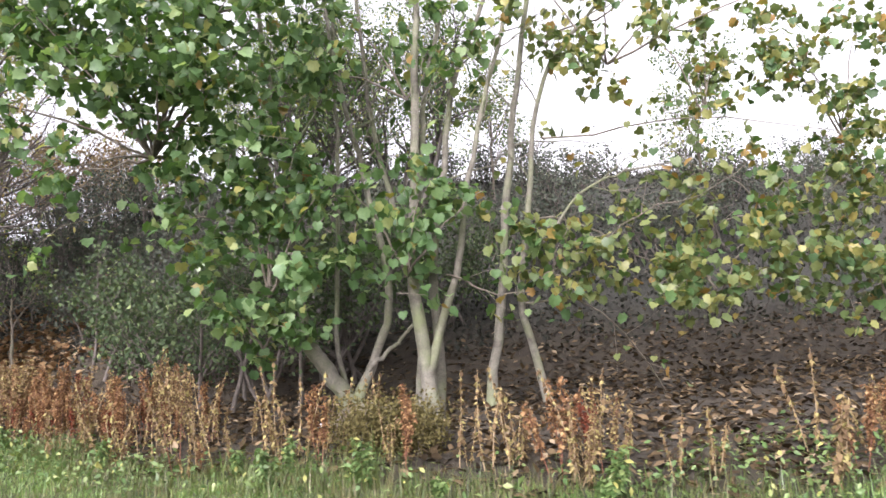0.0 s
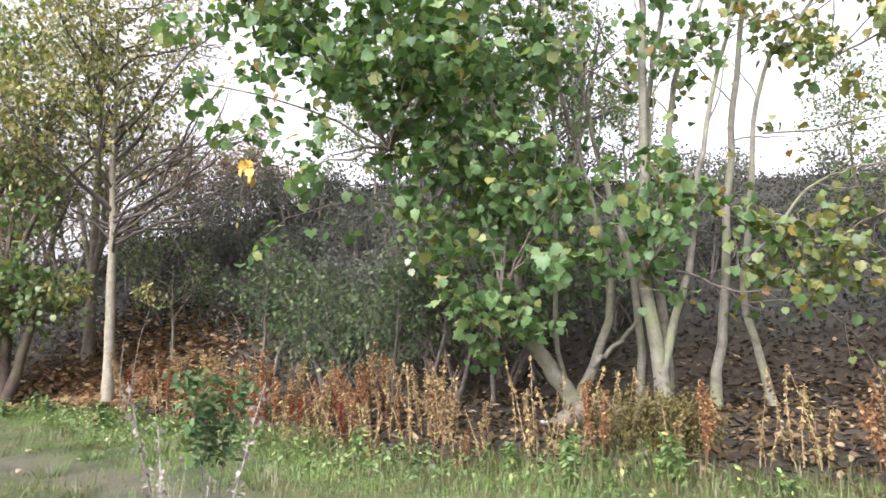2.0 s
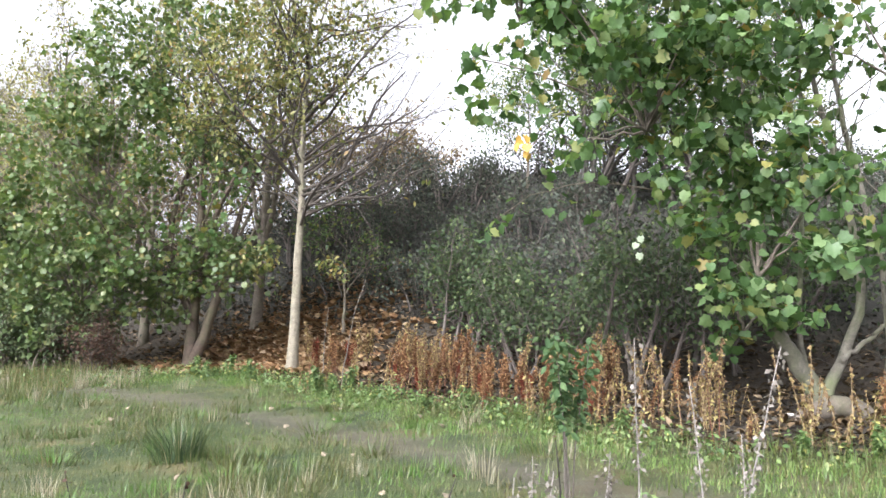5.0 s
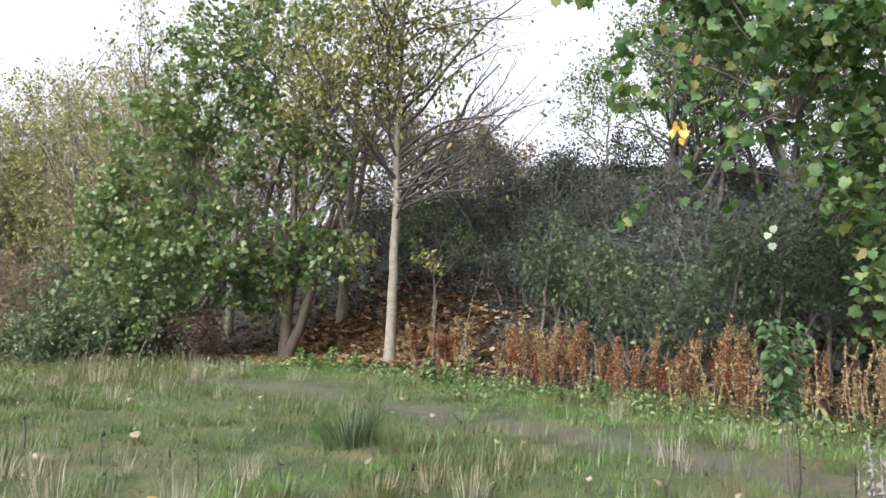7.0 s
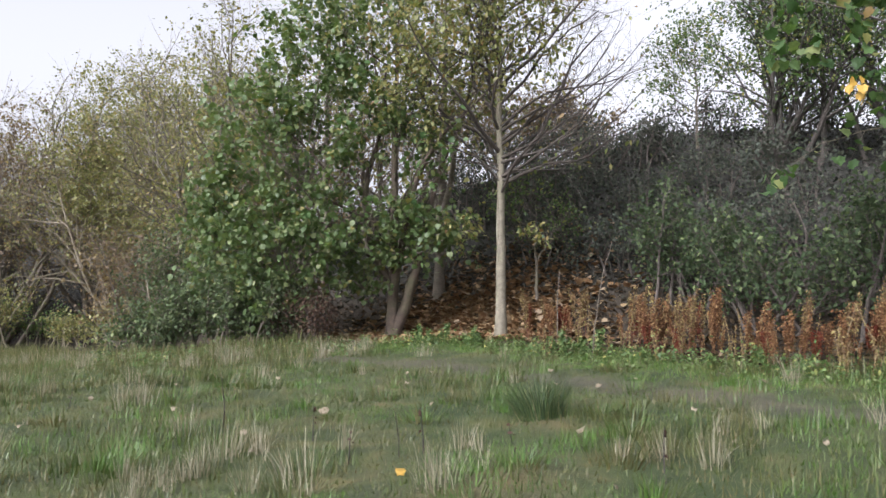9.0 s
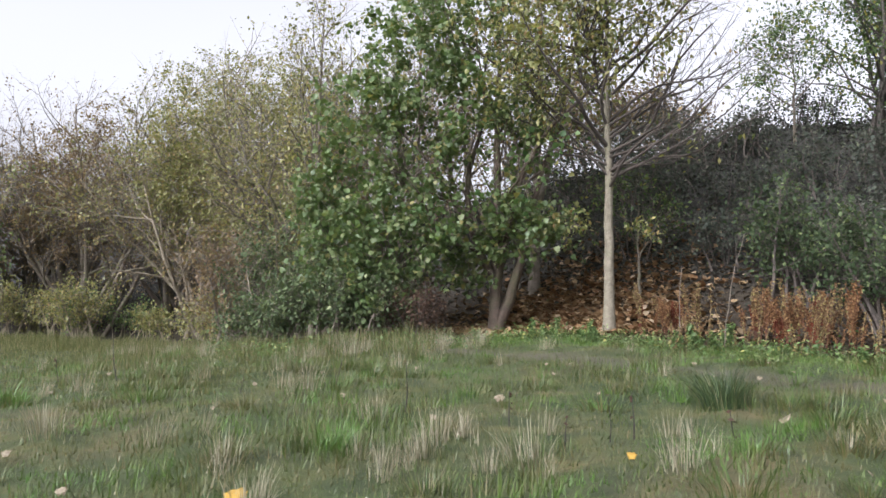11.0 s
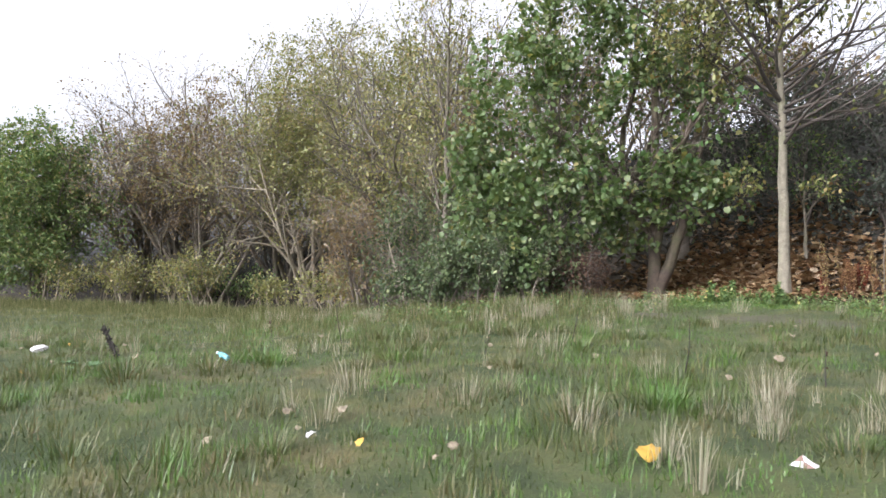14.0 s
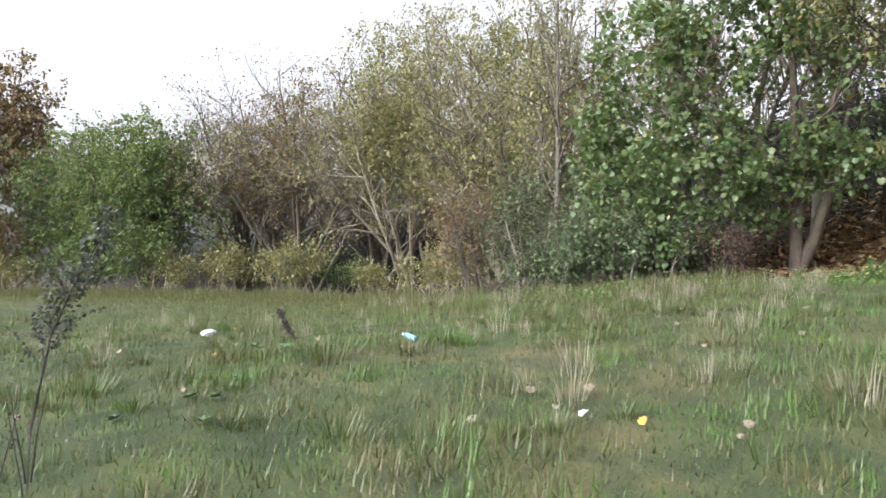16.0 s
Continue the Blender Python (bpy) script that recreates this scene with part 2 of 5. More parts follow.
def waves(x, y):
    return (np.sin(x * 0.9 + 1.3) * np.cos(y * 0.7 + 0.4) * 0.5 + np.sin(x * 2.3 + y * 1.1) * 0.25 + np.cos(y * 3.1 - x * 1.7) * 0.25)


def height(x, y):
    x, y = np.asarray(x, float), np.asarray(y, float)
    xs = 16 * np.tanh(x / 16)
    ys = np.where(y < 12, y, 12 + 8 * np.tanh((y - 12) / 8))
    z = 0.855 + 0.047 * xs + 0.058 * np.maximum(ys, -30) - 0.07 * np.maximum(ys - 9, 0) * smooth(-6, -14, x)
    z = z + 0.035 * waves(x, y) + 0.045 * waves(x * 2.1 + 0.7, y * 2.4) * smooth(2.0, 4.0, y) + 0.13 * np.exp(-((x + 9) ** 2 + (y - 6.8) ** 2) / 12)
    foot = np.interp(x, FOOT_X, FOOT_Y)
    crest_y = np.maximum(foot + 9, 25)
    t = np.clip((y - foot) / (crest_y - foot), 0, 1.6)
    rise = np.interp(x, CREST_X, CREST_Z) - z
    shape = np.where(t < 1, 0.62 * t + 0.38 * t * t * (3 - 2 * t), 1.0 + 0.02 * (t - 1))
    bank = np.maximum(rise, 0) * shape
    bank = bank + 0.16 * smooth(0.1, 0.5, t) * waves(x * 1.7, y * 1.9)
    return z + bank


def hz(x, y):
    return float(height(x, y))


def path_distance(x, y):
    best = np.full(np.shape(x), 1e9)
    for i in range(len(PATH_X) - 1):
        ax, ay, bx, by = PATH_X[i], PATH_Y[i], PATH_X[i + 1], PATH_Y[i + 1]
        t = np.clip(((x - ax) * (bx - ax) + (y - ay) * (by - ay)) / ((bx - ax) ** 2 + (by - ay) ** 2), 0, 1)
        best = np.minimum(best, np.hypot(x - ax - t * (bx - ax), y - ay - t * (by - ay)))
    return best


# ---- mesh helpers ----
def mesh_of(name, verts, faces, mat):
    """A mesh from arrays: verts (n, 3), faces (m, k) all with k corners."""
    me = bpy.data.meshes.new(name)
    verts, faces = np.asarray(verts, np.float32), np.asarray(faces, np.int32)
    m, k = faces.shape
    me.vertices.add(len(verts))
    me.vertices.foreach_set("co", verts.ravel())
    me.loops.add(m * k)
    me.loops.foreach_set("vertex_index", faces.ravel())
    me.polygons.add(m)
    me.polygons.foreach_set("loop_start", np.arange(0, m * k, k, dtype=np.int32))
    me.polygons.foreach_set("loop_total", np.full(m, k, np.int32))
    me.update(calc_edges=True)
    me.validate()
    if mat:
        me.materials.append(mat)
    return me


def shade(me):
    me.polygons.foreach_set("use_smooth", np.ones(len(me.polygons), bool))
    return me


def child(name, me, parent, label="", kind=""):
    ob = new(name, me)
    ob.parent = parent
    return tagged(ob, label=label, kind=kind)


def thing(name, at, label, category, group="", kind=""):
    ob = new(name)
    ob.location = at
    return tagged(ob, label=label, category=category, group=group, kind=kind)


def tubes(paths, sides=6):
    """Verts and quads of tapered tubes along paths [(points, radii)]."""
    vs, fs, base = [], [], 0
    ang = np.linspace(0, 2 * np.pi, sides, endpoint=False)
    ca, sa = np.cos(ang), np.sin(ang)
    for pts, rad in paths:
        pts, rad = np.asarray(pts, float), np.asarray(rad, float)
        n = len(pts)
        d = np.gradient(pts, axis=0)
        d /= np.linalg.norm(d, axis=1)[:, None] + 1e-9
        ref = np.array([0.13, 0.98, 0.1]) if abs(d[0][1]) < 0.8 else np.array([0.98, 0.1, 0.13])
        u = np.cross(d, ref)
        u /= np.linalg.norm(u, axis=1)[:, None] + 1e-9
        v = np.cross(d, u)
        ring = pts[:, None] + rad[:, None, None] * (u[:, None] * ca[None, :, None] + v[:, None] * sa[None, :, None])
        vs.append(ring.reshape(-1, 3))
        i = np.arange(n - 1)[:, None] * sides
        j = np.arange(sides)[None, :]
        k = (j + 1) % sides
        fs.append((np.stack([i + j, i + k, i + sides + k, i + sides + j], -1) + base).reshape(-1, 4))
        base += n * sides
    return np.concatenate(vs), np.concatenate(fs)


def curve_pts(points, n, jitter=0.0, rng=None):
    """A smooth line through some points."""
    p = np.asarray(points, float)
    s = np.concatenate([[0], np.cumsum(np.linalg.norm(np.diff(p, axis=0), axis=1))])
    t = np.linspace(0, s[-1], n)
    out = np.stack([np.interp(t, s, p[:, i]) for i in range(3)], 1)
    for _ in range(2):
        out[1:-1] = 0.25 * out[:-2] + 0.5 * out[1:-1] + 0.25 * out[2:]
    if jitter and rng is not None:
        out[1:-1] += rng.normal(0, jitter, (n - 2, 3))
    return out


def branch(rng, p, d, length, r, wob=0.12, up=0.04, n=7, end=0.25):
    pts, d = [np.array(p, float)], np.array(d, float)
    for _ in range(n):
        d = d + rng.normal(0, wob, 3) + np.array([0, 0, up])
        d /= np.linalg.norm(d)
        pts.append(pts[-1] + d * length / n)
    return np.array(pts), r * np.linspace(1, end, n + 1)


def sprout(rng, path, count, s0, s1, angle, length, thick, wob=0.14, up=0.05, n=6, taper=0.5, flat=0.0):
    """Side branches off a path."""
    pts, rad = path
    out = []
    for i in range(count):
        s = s0 + (s1 - s0) * (i + rng.random()) / count
        f = s * (len(pts) - 1)
        k = min(int(f), len(pts) - 2)
        p = pts[k] + (pts[k + 1] - pts[k]) * (f - k)
        r = np.interp(f, np.arange(len(rad)), rad)
        d = pts[k + 1] - pts[k]
        d /= np.linalg.norm(d)
        side = rng.normal(0, 1, 3)
        side[2] *= 1 - flat
        side -= d * side.dot(d)
        side /= np.linalg.norm(side) + 1e-9
        a = radians(angle * rng.uniform(0.7, 1.3))
        ln = length * rng.uniform(0.65, 1.25) * (1 - taper * (s - s0) / max(s1 - s0, 1e-6))
        out.append(branch(rng, p, d * math.cos(a) + side * math.sin(a), ln, min(r * 0.8, thick * ln), wob, up, n))
    return out


def leaf_template(kind):
    """Verts and triangles of one leaf, one unit long, its stalk end at the origin, along +y."""
    if kind == "lobed":
        half = [(0.0, 0.06), (0.28, -0.06), (0.38, 0.13), (0.56, 0.33), (0.42, 0.47), (0.42, 0.73), (0.22, 0.77), (0.0, 1.0)]
        right = [(x, y, 0.28 * x - 0.3 * (y - 0.34) ** 2) for x, y in half]
        left = [(-x, y, 0.20 * x - 0.3 * (y - 0.34) ** 2) for x, y in half[1:-1]]
        ring = right + left[::-1]
        vs = ring + [(0.0, 0.34, 0.0)]
        c = len(ring)
        fs = [(i, (i + 1) % c, c) for i in range(c)]
        return np.array(vs), np.array(fs)
    if kind == "oval":
        vs = [(0, 0, 0), (0.27, 0.4, 0.08), (0.16, 0.78, 0.05), (0, 1, 0), (-0.16, 0.78, 0.05), (-0.27, 0.4, 0.08)]
        return np.array(vs), np.array([(0, 1, 2), (0, 2, 3), (0, 3, 4), (0, 4, 5)])
    if kind == "small":
        vs = [(0, 0, 0), (0.32, 0.45, 0.1), (0, 1, 0), (-0.32, 0.45, 0.1)]
        return np.array(vs), np.array([(0, 1, 2), (0, 2, 3)])
    vs = [(-0.5, 0, 0), (0.5, 0, 0), (0, 1, 0.15)]
    return np.array(vs), np.array([(0, 1, 2)])


def scatter(template, pos, rots, sizes):
    tv, tf = template
    n, k = len(pos), len(tv)
    vs = np.einsum("nij,kj->nki", rots, tv) * np.asarray(sizes).reshape(n, 1, -1) + np.asarray(pos)[:, None]
    fs = tf[None] + (np.arange(n) * k)[:, None, None]
    return vs.reshape(-1, 3), fs.reshape(-1, 3)


def turns(rng, n, droop=0.5, spread=0.6):
    """Random turns: leaf axis in any heading with some droop, face more or less upward."""
    yaw = rng.uniform(0, 2 * np.pi, n)
    pitch = -np.abs(rng.normal(droop, spread, n))
    roll = rng.normal(0, spread, n)
    return euler_mats(yaw, pitch, roll)


def euler_mats(yaw, pitch, roll):
    cy, sy, cp, sp, cr, sr = np.cos(yaw), np.sin(yaw), np.cos(pitch), np.sin(pitch), np.cos(roll), np.sin(roll)
    o, i = np.zeros_like(yaw), np.ones_like(yaw)
    rz = np.stack([np.stack([cy, -sy, o], -1), np.stack([sy, cy, o], -1), np.stack([o, o, i], -1)], -2)
    rx = np.stack([np.stack([i, o, o], -1), np.stack([o, cp, -sp], -1), np.stack([o, sp, cp], -1)], -2)
    ry = np.stack([np.stack([cr, o, sr], -1), np.stack([o, i, o], -1), np.stack([-sr, o, cr], -1)], -2)
    return rz @ rx @ ry


def along(rng, paths, per_metre, off):
    """Points near the outer two thirds of the paths."""
    out = []
    for pts, _ in paths:
        ln = np.linalg.norm(np.diff(pts, axis=0), axis=1).sum()
        n = rng.poisson(per_metre * ln)
        if n:
            f = rng.uniform(0.25, 1, n) * (len(pts) - 1)
            k = np.minimum(f.astype(int), len(pts) - 2)
            out.append(pts[k] + (pts[k + 1] - pts[k]) * (f - k)[:, None] + rng.normal(0, off, (n, 3)))
    return np.concatenate(out) if out else np.zeros((0, 3))


# ---- ground ----
def ground():
    xs = np.unique(np.concatenate([-np.geomspace(50, 900, 26), np.arange(-50, 36, 0.3), np.geomspace(36, 900, 26)]))
    ys = np.unique(np.concatenate([-np.geomspace(8, 900, 24), np.arange(-8, 46, 0.3), np.geomspace(46, 900, 24)]))
    gx, gy = np.meshgrid(xs, ys)
    gz = height(gx, gy)
    verts = np.stack([gx, gy, gz], -1).reshape(-1, 3)
    nx, ny = len(xs), len(ys)
    i = (np.arange(ny - 1)[:, None] * nx + np.arange(nx - 1)[None]).reshape(-1, 1)
    me = shade(mesh_of("ground", verts, np.concatenate([i, i + 1, i + nx + 1, i + nx], 1), None))
    edge = np.interp(gx, EDGE_X, EDGE_Y)
    foot = np.interp(gx, FOOT_X, FOOT_Y)
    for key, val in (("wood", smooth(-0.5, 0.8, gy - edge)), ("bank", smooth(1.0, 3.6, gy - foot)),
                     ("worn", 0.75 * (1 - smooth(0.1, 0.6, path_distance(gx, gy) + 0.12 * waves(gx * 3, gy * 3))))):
        at = me.attributes.new(key, "FLOAT", "POINT")
        at.data.foreach_set("value", val.ravel().astype(np.float32))
    m, nt, bsdf, out = material("ground_soil_and_turf")

    def attr(key):
        a = nt.nodes.new("ShaderNodeAttribute")
        a.attribute_name = key
        return a.outputs["Fac"]

    big, mid, fine = noise_tex(nt, 0.55, 5.0), noise_tex(nt, 4.0, 6.0, 0.65), noise_tex(nt, 42.0, 4.0, 0.7)
    turf = ramp(nt, big, [(0.3, (0.035, 0.055, 0.014)), (0.5, (0.06, 0.075, 0.024)), (0.7, (0.105, 0.09, 0.045))])
    turf = mixc(nt, 0.8, turf, ramp(nt, noise_tex(nt, 1.8, 5.0, 0.6, 0.5), [(0.32, (0.35, 0.5, 0.3)), (0.5, (0.9, 1.0, 0.8)), (0.68, (1.7, 1.4, 1.2))]), "MULTIPLY")
    mud = ramp(nt, mid, [(0.3, (0.06, 0.052, 0.035)), (0.7, (0.13, 0.11, 0.08))])
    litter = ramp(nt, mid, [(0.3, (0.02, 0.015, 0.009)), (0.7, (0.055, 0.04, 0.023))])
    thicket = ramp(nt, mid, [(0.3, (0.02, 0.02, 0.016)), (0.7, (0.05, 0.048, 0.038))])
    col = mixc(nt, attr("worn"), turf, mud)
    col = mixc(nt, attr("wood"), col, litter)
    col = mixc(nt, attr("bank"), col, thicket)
    col = mixc(nt, 0.7, col, ramp(nt, fine, [(0.3, (0.45, 0.45, 0.45)), (0.7, (1.2, 1.2, 1.2))]), "MULTIPLY")
    nt.links.new(col, bsdf.inputs["Base Color"])
    bsdf.inputs["Roughness"].default_value = 0.95
    bump(nt, bsdf, fine, 0.8, 0.04)
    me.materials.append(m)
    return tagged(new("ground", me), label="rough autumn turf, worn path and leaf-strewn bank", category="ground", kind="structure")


ground()


# ---- trees ----
def crown_meshes(tree, rng, pts, kind, size, mat, label, droop=0.6, spread=0.6, singles=0, single_mat=None, near=None):
    """The leaves: the nearest few hundred as parts, the rest joined."""
    tpl = leaf_template(kind)
    if singles:
        order = np.argsort(np.hypot(pts[:, 0] - near[0], pts[:, 1] - near[1]) + rng.uniform(0, 1.5, len(pts)))
        pick, pts = pts[order[:singles]], pts[order[singles:]]
        one = mesh_of("leaf", tpl[0], tpl[1], single_mat)
        for p in pick:
            ob = child("leaf", one, tree)
            ob.location = p
            ob.rotation_euler = (-abs(rng.normal(droop, spread)), rng.normal(0, spread), rng.uniform(0, 6.28))
            ob.scale = [size * rng.uniform(0.7, 1.25)] * 3
    n = len(pts)
    vs, fs = scatter(tpl, pts, turns(rng, n, droop, spread), size * rng.uniform(0.6, 1.25, n))
    child("crown", mesh_of("crown", vs, fs, mat), tree, label, "stuff")


def wood(tree, name, paths, mat, sides=6, label="", kind=""):
    if kind == "stuff":
        paths = [(p[::2], r[::2]) for p, r in paths]
    vs, fs = tubes(paths, sides)
    return child(name, shade(mesh_of(name, vs, fs, mat)), tree, label, kind)


def sprays(rng, at, blobs, length=0.55, per=17, droop=-0.03):
    """Leafy twig ends that fill the given clouds (centre, radii, count); gives twigs, leaf points and thin limbs that carry them."""
    twigs, pts, limbs = [], [], []
    for c, r, n in blobs:
        c, r = np.array(c) - np.array(at), np.array(r)
        u = rng.normal(0, 1, (n, 3))
        u /= np.linalg.norm(u, axis=1)[:, None]
        u *= (rng.random(n) ** 0.45)[:, None]
        lump = 1 + 0.22 * np.sin(u[:, 0] * 5 + c[0]) * np.cos(u[:, 2] * 6 + c[1])
        ends = c + u * r * lump[:, None]
        for e, w in zip(ends, u):
            d = w * [1, 1, 0.5] + rng.normal(0, 0.5, 3)
            d /= np.linalg.norm(d) + 1e-9
            t = branch(rng, e - d * length * 0.5, d, length * rng.uniform(0.7, 1.3), 0.006, 0.2, droop, 4)
            twigs.append(t)
            pts.append(along(rng, [t], per / length, 0.10))
        # boughs from the middle of the cloud out to its ends
        foot = c + np.array([0, 0.25 * r[1], -0.7 * r[2]])
        for e in ends[::7]:
            mid = foot + (e - foot) * 0.5 + rng.normal(0, 0.06, 3) + np.array([0, 0, 0.12])
            limbs.append((curve_pts([foot, mid, e], 8, 0.015, rng), np.linspace(0.02, 0.006, 8)))
    return twigs, np.concatenate(pts), limbs


def dead_wood(name, at, label, points, r0, r1, mat, category="weed"):
    rng = np.random.default_rng(int(abs(at[0]) * 100))
    base = (at[0], at[1], hz(*at))
    ob = thing(name, base, label, category)
    p = curve_pts([base] + list(points), 12, 0.008, rng) - np.array(base)
    wood(ob, "stem", [(p, np.linspace(r0, r1, 12))], mat, 5)
    return ob


def sycamore_clump():
    rng = np.random.default_rng(3)
    at = (7.1, 9.2, hz(7.1, 9.2))
    tree = thing("sycamore_tree", at, "many-stemmed sycamore with pale grey stems and green turning leaves", "tree")
    z0 = at[2] - 0.15
    stems = [  # points, foot radius, top radius
        ([(7.13, 9.0, z0), (7.12, 9.0, 2.14), (7.05, 9.0, 2.6), (6.95, 9.0, 3.3), (6.92, 9.0, 3.6), (7.02, 9.0, 4.4), (7.04, 9.0, 5.9), (7.16, 9.0, 7.2), (7.2, 9.2, 9.4)], 0.14, 0.035),
        ([(7.1, 8.97, 2.35), (7.31, 8.95, 3.0), (7.53, 8.95, 3.61), (7.68, 8.95, 4.57), (7.86, 8.95, 5.4), (8.08, 8.95, 6.14), (8.31, 8.95, 6.9), (8.8, 8.9, 9.0)], 0.075, 0.022),
        ([(7.2, 9.25, z0), (7.36, 9.3, 2.5), (7.27, 9.3, 3.02), (7.24, 9.3, 3.88), (7.46, 9.3, 4.75), (7.58, 9.3, 5.93), (7.75, 9.3, 6.7), (8.17, 9.3, 7.4), (8.6, 9.3, 9.0)], 0.11, 0.025),
        ([(8.95, 9.5, z0), (8.77, 9.5, 2.39), (8.61, 9.5, 2.74), (8.49, 9.5, 3.16), (8.56, 9.5, 3.6), (8.7, 9.5, 4.2), (8.87, 9.5, 5.8), (9.2, 9.5, 6.9), (10.0, 9.5, 7.6), (10.8, 9.6, 9.0)], 0.085, 0.022),
        ([(8.02, 9.5, z0), (8.06, 9.5, 2.1), (8.18, 9.5, 2.7), (8.3, 9.5, 3.56), (8.37, 9.5, 4.34), (8.54, 9.5, 5.61), (8.66, 9.5, 6.34), (8.88, 9.5, 7.5), (9.1, 9.4, 9.4)], 0.10, 0.035),
        ([(6.3, 9.65, z0), (6.05, 9.65, 2.1), (5.8, 9.65, 2.42), (5.58, 9.65, 2.78)], 0.17, 0.115),
        ([(5.66, 9.66, 2.62), (5.45, 9.7, 3.5), (5.35, 9.75, 5.0), (5.1, 9.8, 6.8), (4.8, 9.8, 9.0)], 0.085, 0.03),
        ([(6.15, 9.62, z0 + 0.2), (6.37, 9.6, 2.42), (6.66, 9.6, 2.82), (6.74, 9.6, 3.4), (6.5, 9.6, 4.6), (6.0, 9.7, 7.0), (5.8, 9.8, 8.8)], 0.095, 0.022),
        ([(6.38, 9.55, 2.42), (6.74, 9.5, 2.71), (7.04, 9.45, 3.02)], 0.045, 0.028),
        ([(7.05, 9.1, 4.2), (7.21, 9.2, 5.95), (7.5, 9.2, 7.3), (7.8, 9.3, 9.2)], 0.06, 0.03),
        ([(7.05, 9.7, z0), (7.09, 9.7, 2.0), (7.14, 9.7, 2.74), (7.05, 9.7, 3.8), (6.6, 9.75, 5.5), (6.3, 9.8, 8.6)], 0.085, 0.025),
        ([(6.2, 9.8, z0), (5.95, 9.8, 2.7), (6.06, 9.8, 4.66), (6.05, 9.8, 6.15), (6.04, 9.8, 9.0)], 0.05, 0.025),
        ([(8.6, 9.45, 3.75), (9.03, 9.3, 4.24), (9.41, 9.3, 4.73), (9.75, 9.3, 4.9), (10.27, 9.3, 5.1), (11.2, 9.2, 5.2)], 0.035, 0.012),
    ]
    root = curve_pts([(5.65, 9.5, z0), (6.0, 9.52, z0 + 0.24), (6.3, 9.55, z0 + 0.32), (6.65, 9.6, z0 + 0.2), (7.0, 9.6, z0)], 14, 0.02, rng) - np.array(at)
    wood(tree, "root", [(root, 0.05 + 0.10 * np.sin(np.linspace(0.1, 3.0, 14)) + rng.normal(0, 0.012, 14))], M_BARK_DARK, 10, "swollen gnarled root")
    limbs, side, twigs = [], [], []
    for k, (pts, r0, r1) in enumerate(stems):
        p = curve_pts(pts, 22, 0.012, rng) - np.array(at)
        s = np.linspace(0, 1, 22)
        path = (p, 0.86 * (r0 + (r1 - r0) * s ** 0.6))
        path[1][:2] *= (1.35, 1.12)
        stem = wood(tree, "stem", [path], M_BARK_PALE, 9)
        if k in (5, 8):
            continue
        big = k in (6, 7)
        for l in sprout(rng, path, 10 if big else 6, 0.42, 0.98, 46, 2.0 if big else 1.5, 0.010, 0.16, 0.03, 7, 0.4):
            wood(stem, "limb", [l], M_BARK_PALE, 5)
            side += [l]
    # long low limbs that carry the leafy skirts
    for p0, d, ln in (((4.9, 9.7, 4.3), (-0.9, -0.35, 0.35), 3.2), ((4.8, 9.7, 5.4), (-0.9, -0.3, 0.3), 3.0), ((5.2, 9.6, 3.3), (-0.4, -0.7, 0.25), 1.6),
                      ((8.8, 9.5, 3.6), (0.85, -0.4, 0.1), 3.4), ((8.7, 9.5, 4.4), (0.95, -0.2, 0.14), 4.6), ((8.55, 9.5, 3.2), (0.9, -0.4, 0.05), 4.6),
                      ((9.0, 9.5, 5.6), (0.9, -0.2, 0.2), 4.6), ((9.1, 9.5, 7.0), (0.9, -0.2, 0.25), 4.6), ((7.4, 9.0, 3.6), (0.3, -0.9, 0.1), 1.4)):
        limbs.append(branch(rng, np.array(p0) - np.array(at), np.array(d) / np.linalg.norm(d), ln, 0.016, 0.17, 0.01, 12))
    for l in limbs:
        wood(tree, "limb", [l], M_BARK_DARK, 5)
    for l in limbs + side:
        ln = np.linalg.norm(np.diff(l[0], axis=0), axis=1).sum()
        twigs += sprout(rng, l, int(3 + 2.4 * ln), 0.15, 1.0, 50, 0.7, 0.008, 0.2, -0.01, 4, 0.3)
    pts = along(rng, twigs, 7.0, 0.09)
    w = pts + np.array(at)
    dense = np.where(w[:, 0] < 5.9, 1.0, np.where(w[:, 2] < 4.6, 0.5, 0.26)) * np.where(w[:, 2] < 2.5, 0.3, 1.0)
    pts = pts[rng.random(len(pts)) < dense]
